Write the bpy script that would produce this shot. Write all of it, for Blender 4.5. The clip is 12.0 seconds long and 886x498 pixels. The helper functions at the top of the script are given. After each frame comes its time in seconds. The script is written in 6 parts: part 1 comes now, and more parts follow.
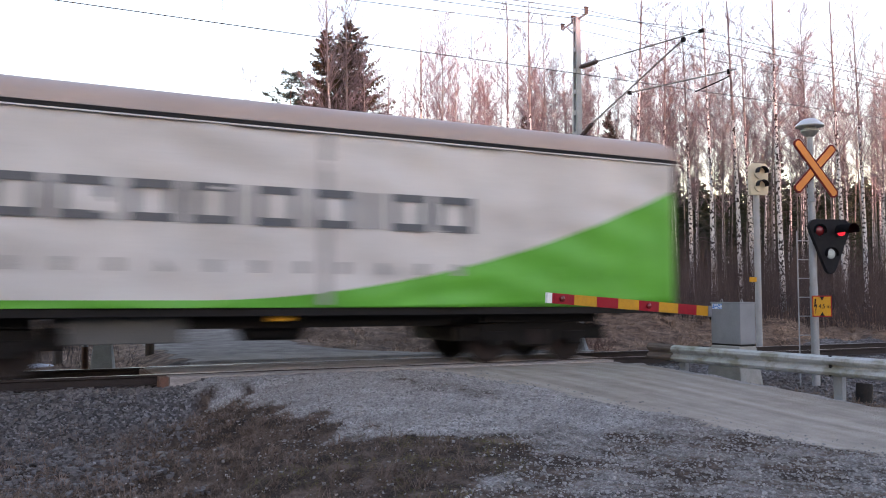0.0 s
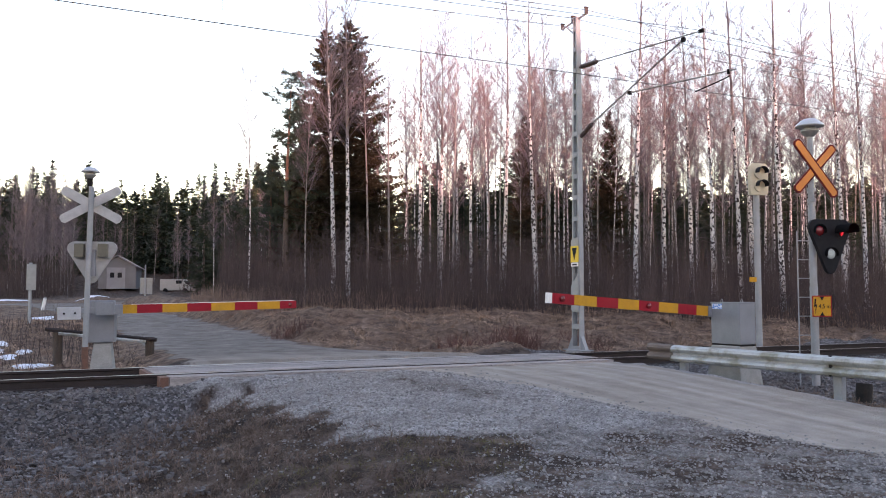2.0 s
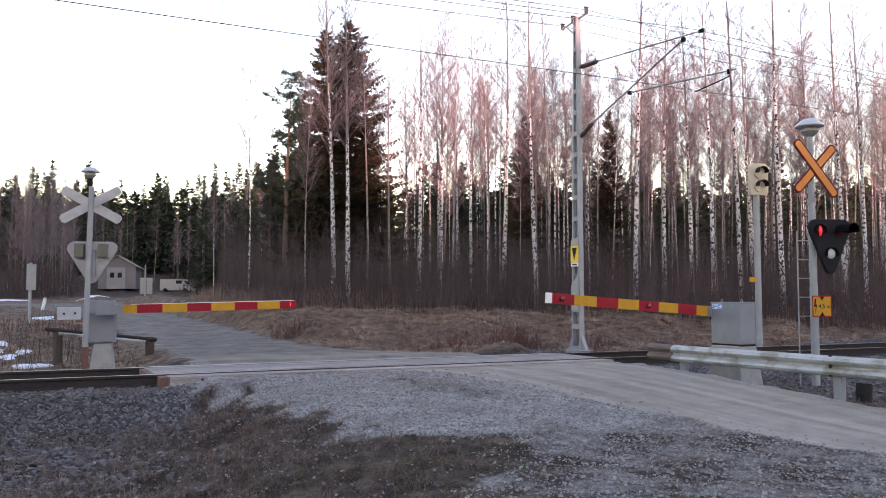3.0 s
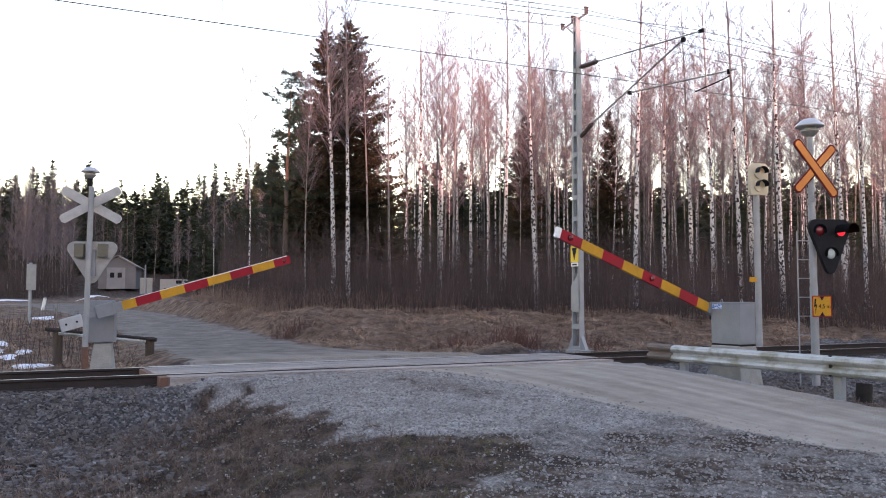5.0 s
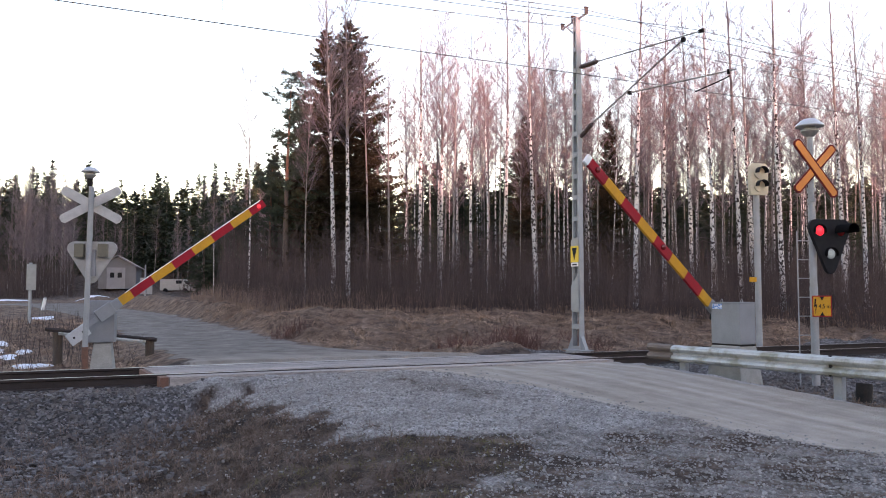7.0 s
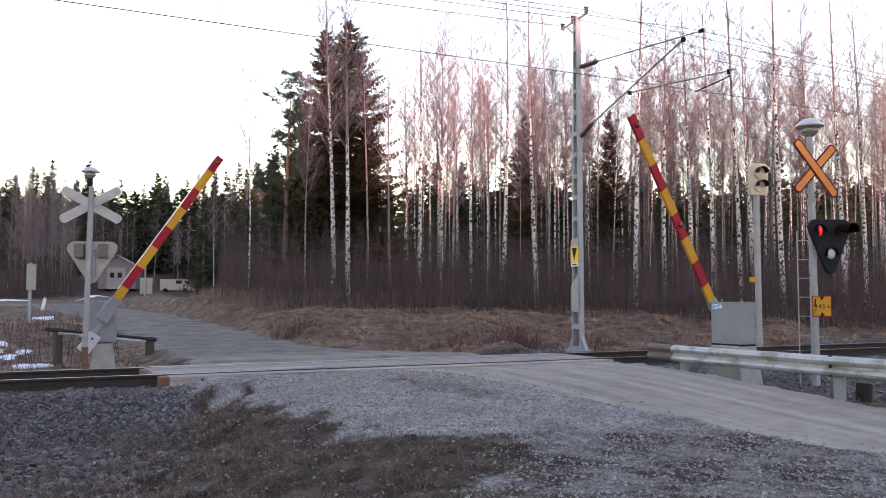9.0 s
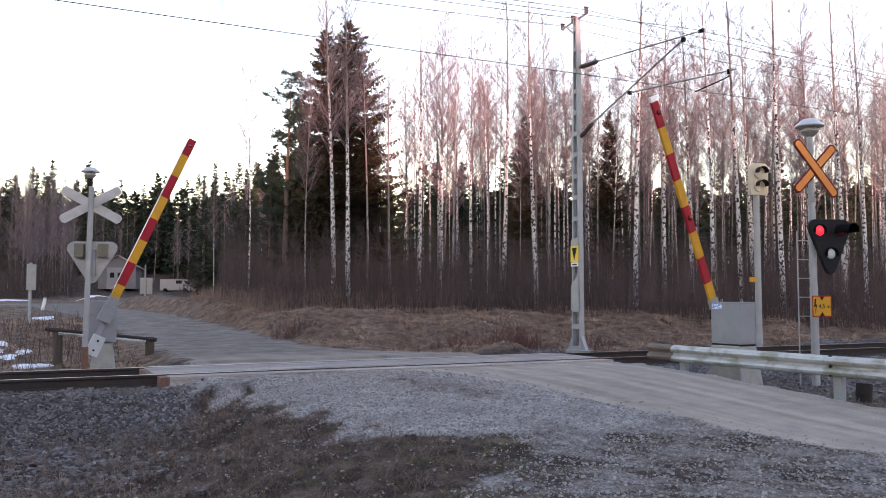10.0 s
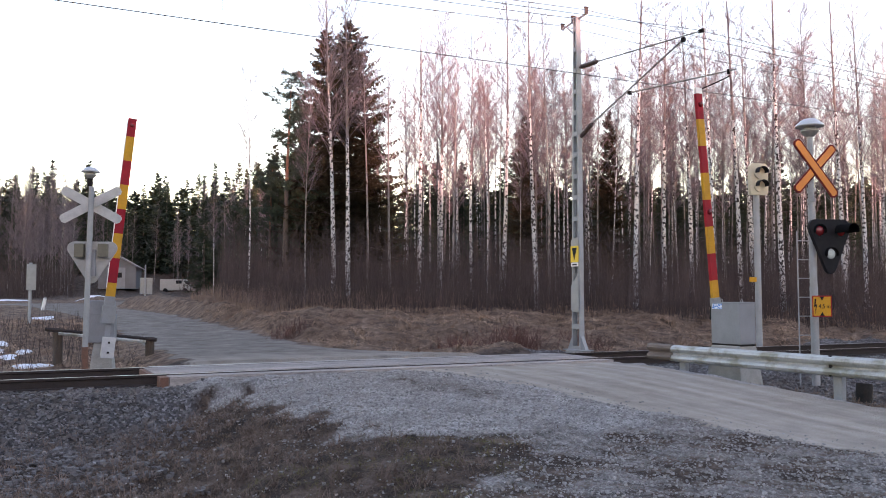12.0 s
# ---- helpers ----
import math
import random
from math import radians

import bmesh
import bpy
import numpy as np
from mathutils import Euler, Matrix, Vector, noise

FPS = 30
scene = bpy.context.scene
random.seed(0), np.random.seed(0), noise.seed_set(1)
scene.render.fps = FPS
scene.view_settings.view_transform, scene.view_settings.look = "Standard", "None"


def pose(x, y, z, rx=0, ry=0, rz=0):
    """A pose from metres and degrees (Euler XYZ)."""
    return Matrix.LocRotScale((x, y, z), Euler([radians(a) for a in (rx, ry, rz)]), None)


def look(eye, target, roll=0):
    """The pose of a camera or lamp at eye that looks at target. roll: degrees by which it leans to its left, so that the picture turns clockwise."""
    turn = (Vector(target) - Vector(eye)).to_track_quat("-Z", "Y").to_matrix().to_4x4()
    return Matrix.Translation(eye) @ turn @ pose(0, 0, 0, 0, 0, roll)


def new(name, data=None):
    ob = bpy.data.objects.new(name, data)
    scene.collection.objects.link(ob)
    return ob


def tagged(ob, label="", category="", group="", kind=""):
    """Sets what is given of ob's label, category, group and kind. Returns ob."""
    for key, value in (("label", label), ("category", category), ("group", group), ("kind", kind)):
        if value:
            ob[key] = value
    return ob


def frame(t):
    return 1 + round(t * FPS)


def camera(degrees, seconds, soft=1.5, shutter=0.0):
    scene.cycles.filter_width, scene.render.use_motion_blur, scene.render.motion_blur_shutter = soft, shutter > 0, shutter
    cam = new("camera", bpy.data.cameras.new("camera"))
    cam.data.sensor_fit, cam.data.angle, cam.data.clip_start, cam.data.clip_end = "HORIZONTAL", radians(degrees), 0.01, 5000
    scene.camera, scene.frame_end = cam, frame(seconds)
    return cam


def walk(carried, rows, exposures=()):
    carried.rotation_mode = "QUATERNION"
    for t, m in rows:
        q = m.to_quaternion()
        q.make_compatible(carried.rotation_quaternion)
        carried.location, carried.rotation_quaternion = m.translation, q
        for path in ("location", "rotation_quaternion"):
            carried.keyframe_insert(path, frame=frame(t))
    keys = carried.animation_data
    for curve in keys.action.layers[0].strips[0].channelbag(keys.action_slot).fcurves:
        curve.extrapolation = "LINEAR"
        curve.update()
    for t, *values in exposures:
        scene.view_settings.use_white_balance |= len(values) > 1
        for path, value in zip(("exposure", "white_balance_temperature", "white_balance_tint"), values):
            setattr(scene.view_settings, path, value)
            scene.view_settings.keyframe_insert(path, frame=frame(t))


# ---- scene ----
# World: x runs along the railway, y across it and away from the camera, z = 0 is the top of the rails.
TRACK = 15.06          # y of the track's centre line
EYE = (0.0, 0.0, 1.18)
cam = camera(55.2, 12.0, soft=1.0, shutter=0.5)
walk(cam, [(0.0, pose(*EYE, 93.47, 0, -26.6)), (12.0, pose(*EYE, 93.47, 0, -26.6))],
     exposures=[(0.0, 3.05, 6250, 33), (12.0, 3.05, 6250, 33)])

# ---- sky and the low evening sun, kept to the tree tops by unseen woods added behind ----
SUN_FROM = 252.0       # compass of the sun in degrees, counted from x towards y
SUN_UP = 3.2
world = bpy.data.worlds.new("evening_sky")
scene.world = world
world.use_nodes = True
wn = world.node_tree.nodes
sky = wn.new("ShaderNodeTexSky")
sky.sky_type = "NISHITA"
sky.sun_disc = False
sky.sun_elevation = radians(SUN_UP)
sky.sun_rotation = radians(90.0 - SUN_FROM)
sky.dust_density, sky.air_density, sky.ozone_density = 0.5, 1.0, 0.9
wn["Background"].inputs["Strength"].default_value = 0.15
world.node_tree.links.new(sky.outputs[0], wn["Background"].inputs[0])
sun = new("sun", bpy.data.lights.new("sun", "SUN"))
sun.data.energy, sun.data.angle, sun.data.color = 1.25, radians(0.6), (1.0, 0.58, 0.45)
sun_dir = Vector((math.cos(radians(SUN_FROM)) * math.cos(radians(SUN_UP)), math.sin(radians(SUN_FROM)) * math.cos(radians(SUN_UP)), math.sin(radians(SUN_UP))))
sun.matrix_world = look(sun_dir * 100, (0, 0, 0))


# ---- mesh building ----
class Geo:
    """Collects faces for one mesh."""

    def __init__(self):
        self.v, self.f = [], []

    def add(self, vs, fs):
        o = len(self.v)
        self.v.extend(vs)
        self.f.extend([tuple(i + o for i in q) for q in fs])
        return self

    def box(self, c, s, m=None, taper=1.0):
        x, y, z = s[0] / 2, s[1] / 2, s[2] / 2
        vs = [Vector((i * x * (taper if k > 0 else 1), j * y * (taper if k > 0 else 1), k * z)) for k in (-1, 1) for i, j in ((-1, -1), (1, -1), (1, 1), (-1, 1))]
        vs = [((m @ q) if m else q) + Vector(c) for q in vs]
        return self.add([tuple(q) for q in vs], [(3, 2, 1, 0), (4, 5, 6, 7), (0, 1, 5, 4), (1, 2, 6, 5), (2, 3, 7, 6), (3, 0, 4, 7)])

    def tube(self, pts, rad, n=8, caps=True):
        pts = [Vector(p) for p in pts]
        if not isinstance(rad, (list, tuple)):
            rad = [rad] * len(pts)
        vs, fs = [], []
        for i, p in enumerate(pts):
            d = (pts[min(i + 1, len(pts) - 1)] - pts[max(i - 1, 0)]).normalized()
            a = d.orthogonal().normalized() if abs(d.z) < 0.9 else (Vector((1, 0, 0)) - d * d.x).normalized()
            b = d.cross(a)
            for k in range(n):
                w = 2 * math.pi * k / n
                vs.append(tuple(p + (a * math.cos(w) + b * math.sin(w)) * rad[i]))
        for i in range(len(pts) - 1):
            for k in range(n):
                l = (k + 1) % n
                fs.append((i * n + k, i * n + l, (i + 1) * n + l, (i + 1) * n + k))
        if caps:
            fs.append(tuple(range(n - 1, -1, -1)))
            fs.append(tuple((len(pts) - 1) * n + k for k in range(n)))
        return self.add(vs, fs)

    def lathe(self, prof, c=(0, 0, 0), n=20, m=None):
        """prof: (radius, height) pairs from the bottom up."""
        vs, fs = [], []
        for r, h in prof:
            for k in range(n):
                w = 2 * math.pi * k / n
                q = Vector((r * math.cos(w), r * math.sin(w), h))
                vs.append(tuple(((m @ q) if m else q) + Vector(c)))
        for i in range(len(prof) - 1):
            for k in range(n):
                l = (k + 1) % n
                fs.append((i * n + k, i * n + l, (i + 1) * n + l, (i + 1) * n + k))
        fs.append(tuple(range(n - 1, -1, -1)))
        fs.append(tuple((len(prof) - 1) * n + k for k in range(n)))
        return self.add(vs, fs)

    def slab(self, poly, y0, y1, m=None):
        """An outline of (x, z) pairs, counter-clockwise, made solid from y0 to y1."""
        n = len(poly)
        vs = [Vector((x, y0, z)) for x, z in poly] + [Vector((x, y1, z)) for x, z in poly]
        vs = [tuple(m @ q) if m else tuple(q) for q in vs]
        return self.add(vs, [tuple(range(n)), tuple(range(2 * n - 1, n - 1, -1))] + [(k, k + n, (k + 1) % n + n, (k + 1) % n) for k in range(n)])

    def run(self, prof, x0, x1, steps=1, m=None):
        """An outline of (y, z) pairs drawn out along x."""
        n = len(prof)
        xs = [x0 + (x1 - x0) * i / steps for i in range(steps + 1)]
        vs = [Vector((x, y, z)) for x in xs for y, z in prof]
        vs = [tuple(m @ q) if m else tuple(q) for q in vs]
        fs = [(i * n + k, i * n + (k + 1) % n, (i + 1) * n + (k + 1) % n, (i + 1) * n + k) for i in range(steps) for k in range(n)]
        fs += [tuple(range(n - 1, -1, -1)), tuple(steps * n + k for k in range(n))]
        return self.add(vs, fs)

    def mesh(self, name, mat, bevel=0.0, smooth=False):
        me = bpy.data.meshes.new(name)
        me.from_pydata(self.v, [], self.f)
        if bevel or smooth:
            bm = bmesh.new()
            bm.from_mesh(me)
            bmesh.ops.recalc_face_normals(bm, faces=bm.faces)
            if bevel:
                es = [e for e in bm.edges if len(e.link_faces) == 2 and e.calc_face_angle(0) > 0.6]
                bmesh.ops.bevel(bm, geom=es, offset=bevel, segments=2, profile=0.6, affect="EDGES", clamp_overlap=True)
            bm.to_mesh(me)
            bm.free()
            if smooth:
                me.polygons.foreach_set("use_smooth", [True] * len(me.polygons))
                me.set_sharp_from_angle(angle=radians(40))
        for q in (mat if isinstance(mat, (list, tuple)) else [mat]):
            me.materials.append(q)
        me.update()
        return me


def thing(name, m, label, category, group="", kind=""):
    ob = new(name)
    ob.empty_display_size = 0.2
    ob.matrix_world = m
    return tagged(ob, label, category, group, kind)


def part(name, geo, mat, parent, label="", bevel=0.0, smooth=False, at=None):
    ob = new(name, geo if isinstance(geo, bpy.types.Mesh) else geo.mesh(name, mat, bevel, smooth))
    ob.parent = parent
    if at is not None:
        ob.matrix_basis = at
    return tagged(ob, label) if label else ob


def solo(name, geo, mat, label, category, group="", kind="", bevel=0.0, smooth=False, at=None):
    ob = new(name, geo if isinstance(geo, bpy.types.Mesh) else geo.mesh(name, mat, bevel, smooth))
    if at is not None:
        ob.matrix_world = at
    return tagged(ob, label, category, group, kind)


def sm(a, b, x):
    t = np.clip((np.asarray(x, dtype=float) - a) / (b - a), 0, 1)
    return t * t * (3 - 2 * t)


# ---- materials ----
def material(name, colour, rough=0.8, metal=0.0, second=None, scale=8.0, fine=60.0, bump=0.15, mix=0.6, emit=None, island=0.0, spec=None, stretch=(1, 1, 1), detail=6.0, thresh=(0.35, 0.65), grain=0.2):
    """colour varied by a coarse and a fine noise towards second, with a fine relief."""
    mat = bpy.data.materials.new(name)
    mat.use_nodes = True
    nt = mat.node_tree
    n, l = nt.nodes, nt.links
    b = n["Principled BSDF"]
    b.inputs["Roughness"].default_value = rough
    b.inputs["Metallic"].default_value = metal
    if spec is not None:
        b.inputs["Specular IOR Level"].default_value = spec
    second = second or tuple(c * 0.6 for c in colour)
    tc = n.new("ShaderNodeTexCoord")
    mp = n.new("ShaderNodeMapping")
    mp.inputs["Scale"].default_value = stretch
    l.new(tc.outputs["Object"], mp.inputs[0])
    big, small = n.new("ShaderNodeTexNoise"), n.new("ShaderNodeTexNoise")
    for node, s in ((big, scale), (small, fine)):
        node.inputs["Scale"].default_value = s
        node.inputs["Detail"].default_value = detail
        l.new(mp.outputs[0], node.inputs["Vector"])
    r1 = n.new("ShaderNodeMapRange")
    r1.inputs[1].default_value, r1.inputs[2].default_value = thresh
    r1.inputs[4].default_value = mix
    l.new(big.outputs[0], r1.inputs[0])
    m1 = n.new("ShaderNodeMix")
    m1.data_type = "RGBA"
    m1.inputs[6].default_value, m1.inputs[7].default_value = (*colour, 1), (*second, 1)
    l.new(r1.outputs[0], m1.inputs[0])
    r2 = n.new("ShaderNodeMapRange")
    r2.inputs[1].default_value, r2.inputs[2].default_value = 0.3, 0.7
    r2.inputs[3].default_value, r2.inputs[4].default_value = 1 - grain, 1 + grain
    l.new(small.outputs[0], r2.inputs[0])
    m2 = n.new("ShaderNodeMix")
    m2.data_type, m2.blend_type = "RGBA", "MULTIPLY"
    m2.inputs[0].default_value = 1.0
    l.new(m1.outputs[2], m2.inputs[6])
    l.new(r2.outputs[0], m2.inputs[7])
    out = m2.outputs[2]
    if island:
        geo = n.new("ShaderNodeNewGeometry")
        inf = n.new("ShaderNodeObjectInfo")
        sum_ = n.new("ShaderNodeMath")
        sum_.operation = "ADD"
        l.new(geo.outputs["Random Per Island"], sum_.inputs[0])
        l.new(inf.outputs["Random"], sum_.inputs[1])
        r3 = n.new("ShaderNodeMapRange")
        r3.inputs[2].default_value = 2.0
        r3.inputs[3].default_value, r3.inputs[4].default_value = 1 - island, 1 + island
        l.new(sum_.outputs[0], r3.inputs[0])
        m3 = n.new("ShaderNodeMix")
        m3.data_type, m3.blend_type = "RGBA", "MULTIPLY"
        m3.inputs[0].default_value = 1.0
        l.new(out, m3.inputs[6])
        l.new(r3.outputs[0], m3.inputs[7])
        out = m3.outputs[2]
    l.new(out, b.inputs["Base Color"])
    if bump:
        bp = n.new("ShaderNodeBump")
        bp.inputs["Strength"].default_value = bump
        bp.inputs["Distance"].default_value = 0.02
        l.new(small.outputs[0], bp.inputs["Height"])
        l.new(bp.outputs[0], b.inputs["Normal"])
    if emit:
        b.inputs["Emission Color"].default_value = (*emit[0], 1)
        b.inputs["Emission Strength"].default_value = emit[1]
    return mat


GALV = material("galvanised_steel", (0.3, 0.31, 0.32), 0.6, 0.2, (0.22, 0.225, 0.23), 3, 40, 0.05, grain=0.08)
GREY_PAINT = material("grey_painted_steel", (0.225, 0.235, 0.255), 0.6, 0.0, (0.17, 0.178, 0.19), 2.5, 50, 0.03, grain=0.08, spec=0.3)
DARK_STEEL = material("dark_steel", (0.012, 0.011, 0.011), 0.8, 0.0, (0.017, 0.014, 0.012), 6, 60, 0.1, spec=0.2)
RAIL_RUST = material("rusty_rail_steel", (0.034, 0.025, 0.023), 0.8, 0.0, (0.02, 0.016, 0.015), 6, 80, 0.15, spec=0.3)
RAIL_TOP = material("polished_rail_top", (0.5, 0.48, 0.46), 0.3, 0.9, (0.4, 0.36, 0.33), 5, 60, 0.02)
CONCRETE = material("concrete", (0.3, 0.295, 0.28), 0.9, 0, (0.2, 0.2, 0.19), 5, 60, 0.2)
WOOD = material("weathered_deck_wood", (0.36, 0.32, 0.3), 0.9, 0, (0.17, 0.148, 0.138), 3, 50, 0.4, stretch=(0.3, 3, 3), island=0.3, grain=0.3, spec=0.15)
END_WOOD = material("reddish_plank_ends", (0.16, 0.075, 0.05), 0.85, 0, (0.09, 0.05, 0.035), 8, 60, 0.3)
RED = material("red_reflective_paint", (0.29, 0.008, 0.018), 0.6, 0, (0.21, 0.01, 0.018), 5, 60, 0.02, mix=0.7, grain=0.1, spec=0.2)
YELLOW = material("yellow_reflective_paint", (0.5, 0.255, 0.012), 0.6, 0, (0.38, 0.2, 0.02), 5, 60, 0.02, mix=0.7, grain=0.1, spec=0.2)
WHITE = material("white_paint", (0.75, 0.75, 0.75), 0.5, 0, (0.62, 0.62, 0.6), 6, 60, 0.02, grain=0.07)
ORANGE = material("orange_cross_paint", (0.62, 0.2, 0.02), 0.45, 0, (0.5, 0.17, 0.02), 6, 60, 0.02, mix=0.4, grain=0.07)
CROSS_EDGE = material("dark_red_edge_paint", (0.13, 0.012, 0.01), 0.6, spec=0.2)
HOOD_BLACK = material("matt_black_hood", (0.008, 0.008, 0.009), 0.95, 0, spec=0.05, bump=0)
BLACK = material("black_enamel", (0.009, 0.009, 0.012), 0.6, 0, (0.014, 0.014, 0.016), 6, 60, 0.03, grain=0.07, spec=0.15)
CREAM = material("cream_signal_housing", (0.5, 0.46, 0.34), 0.55, 0, (0.4, 0.36, 0.27), 5, 60, 0.03, grain=0.07)
BACK_GREY = material("bare_aluminium_back", (0.32, 0.32, 0.31), 0.6, 0.2, (0.24, 0.24, 0.23), 7, 60, 0.04, grain=0.07)
CERAMIC = material("brown_ceramic", (0.05, 0.028, 0.022), 0.3, 0, (0.035, 0.02, 0.016), 5, 60, 0.02)
WIRE = material("weathered_copper_wire", (0.09, 0.085, 0.085), 0.6, 0.3)
RED_GLOW = material("lit_red_lamp", (0.6, 0.02, 0.02), 0.3, 0, emit=((1.0, 0.03, 0.04), 0.17), bump=0)
RED_DARK = material("unlit_red_lamp_glass", (0.16, 0.012, 0.015), 0.15, 0, bump=0)
WHITE_GLOW = material("lit_white_lamp", (0.8, 0.7, 0.6), 0.3, 0, emit=((1.0, 0.72, 0.5), 0.2), bump=0)
LENS_GREY = material("unlit_clear_lens", (0.45, 0.52, 0.5), 0.15, 0, bump=0)
DARK_LENS = material("dark_signal_lens", (0.02, 0.02, 0.024), 0.12, 0, bump=0)
# ---- ground ----
def wob(x, y, s, seed=0.0):
    """Cheap smooth unevenness between -1 and 1."""
    x, y = np.asarray(x, dtype=float) / s, np.asarray(y, dtype=float) / s
    return (np.sin(1.3 * x + 2.1 * y + seed) + np.sin(2.7 * x - 1.1 * y + 1.7 * seed + 1.0) + np.sin(-1.9 * x + 3.3 * y + 2.3 * seed + 4.0)
            + np.sin(4.1 * x + 2.9 * y + 0.7 * seed)) / 4


def road_edges(y):
    """x of the road's two edges, this side and the far side of the track."""
    y = np.asarray(y, dtype=float)
    near_l, near_r = 6.3 + (13.6 - y) * 0.2, 10.5 + (13.7 - y) * 0.03
    bend = 0.0016 * np.clip(y - 22, 0, 60) ** 2
    far_r = 6.7 + 2.9 * np.clip((20.5 - y) / 4.0, 0, 1) ** 1.5 - 0.02 * (y - 20) - bend
    far_l = 3.0 - 0.02 * (y - 20) - bend * 1.15
    s = sm(14.5, 15.6, y)
    return near_l * (1 - s) + far_l * s, near_r * (1 - s) + far_r * s


def road_amount(x, y):
    l, r = road_edges(y)
    e = 0.25 * wob(x, y, 0.7, 3)
    main = sm(-0.35, 0.35, x - l + e) * sm(-0.3, 0.3, r - x + e)
    cross = sm(-0.8, 0.8, y - 52 + 0.3 * (x + 2) * 0.3) * sm(-0.8, 0.8, 57.5 - y - 0.3 * (x + 2) * 0.3) * sm(12.0, 6.0, x)
    return np.maximum(main * sm(60, 56, y), cross)


def gravel_edge(x, y):
    """x at which the gravelled shoulder gives way to dirt and turf."""
    low = np.clip(8.1 - y, 0, 6)
    return (2.3 + 0.8 * sm(14.0, 11.2, y) + 0.3 * sm(10.0, 8.6, y) + 1.4 * sm(8.7, 8.0, y) - 0.65 * low
            + 0.42 * wob(x, y, 0.8, 1) + 0.34 * wob(x, y, 0.3, 4))


def apron_amount(x, y):
    """The gravelled shoulder this side of the crossing."""
    return sm(-0.35, 0.35, x - gravel_edge(x, y)) * sm(14.2, 13.6, y) * sm(11.6, 10.9, x)


def ground(x, y):
    x, y = np.asarray(x, dtype=float), np.asarray(y, dtype=float)
    road_z = np.where(y < TRACK, -0.03 - 0.40 * sm(13.4, 4.5, y), 0.0 + 0.62 * sm(17, 44, y) + 0.75 * sm(40, 75, y))
    near = -0.78 + 0.05 * wob(x, y, 1.3)
    right = -0.38 - 0.12 * sm(14, 8, y) + 0.04 * wob(x, y, 1.1)
    left_near = near + (road_z - near) * sm(1.0, 4.2, x + 0.25 * wob(x, y, 1.1, 2) + 0.06 * (13.5 - y))
    near_side = left_near + (right - left_near) * sm(10.6, 11.7, x)
    behind = sm(3.5, -6, y)
    near_side = near_side * (1 - behind) + (-0.5 + 0.06 * wob(x, y, 4)) * behind
    l, r = road_edges(y)
    bank = -0.15 + 0.85 * sm(18.2, 27, y) + 0.55 * sm(26, 42, y) + 0.35 * sm(40, 90, y) + 0.2 * wob(x, y, 2.3, 5) + 0.16 * wob(x, y, 1.1, 11) + 0.09 * wob(x, y, 0.6, 6)
    left_bank = -0.35 + 0.75 * sm(18, 32, y) + 0.5 * sm(30, 46, y) + 0.5 * sm(44, 90, y) + 0.08 * wob(x, y, 1.7, 7)
    off = bank * sm(-1, 1, x - r) + left_bank * sm(1, -1, x - r)
    onroad = sm(-1.3, 0.1, x - l) * sm(-1.0, 0.1, r - x)
    onroad = np.maximum(onroad, sm(51, 52.5, y) * sm(58.5, 57, y) * sm(12, 7, x))
    far_side = off * (1 - onroad) + road_z * onroad
    z = np.where(y < TRACK, near_side, far_side)
    # the ballast bed, which the road crosses level
    a = np.abs(y - TRACK)
    bed = np.where(a < 1.75, -0.2, -0.2 - (a - 1.75) * 0.62)
    crossing = sm(1.9, 2.9, x) * sm(11.3, 10.7, x)
    z_open = np.maximum(z, bed) if z.ndim == 0 else np.where(a < 4.0, np.maximum(np.where(a < 1.9, -5, z), bed), z)
    flat = np.where(a < 1.75, -0.12, z)
    flat = np.where((a >= 1.2) & (a < 2.2) & (y < TRACK), -0.05, flat)
    z = z_open * (1 - crossing) + flat * crossing
    # rising ground under the far woods, and an unseen ridge added behind to block the low sun, highest at the left
    z = z + (5.0 + 0.8 * wob(x, y, 25, 1)) * sm(80, 135, y + 0.15 * x)
    z = z + (13.9 + 1.2 * wob(x, y, 30, 2) + 26.0 * sm(-31, -46, x) * sm(-112, -88, y)) * sm(-22, -75, y)
    z = z + (0.022 * wob(x, y, 0.35, 9) + 0.016 * wob(x, y, 0.17, 4)) * (1 - 0.95 * road_amount(x, y)) * (1 + 0.9 * sm(0.4, -0.4, x - gravel_edge(x, y)) * sm(13.2, 12.6, y))
    return z


def ground_z(x, y):
    return float(ground(np.array([x]), np.array([y]))[0])


def stretched(lo, hi, a, b, step, grow=1.12):
    """Grid lines: even between a and b, then wider and wider out to lo and hi."""
    out = list(np.arange(a, b + 1e-6, step))
    s = step
    while out[-1] < hi:
        s *= grow
        out.append(out[-1] + s)
    s = step
    while out[0] > lo:
        s *= grow
        out.insert(0, out[0] - s)
    return np.array(out)


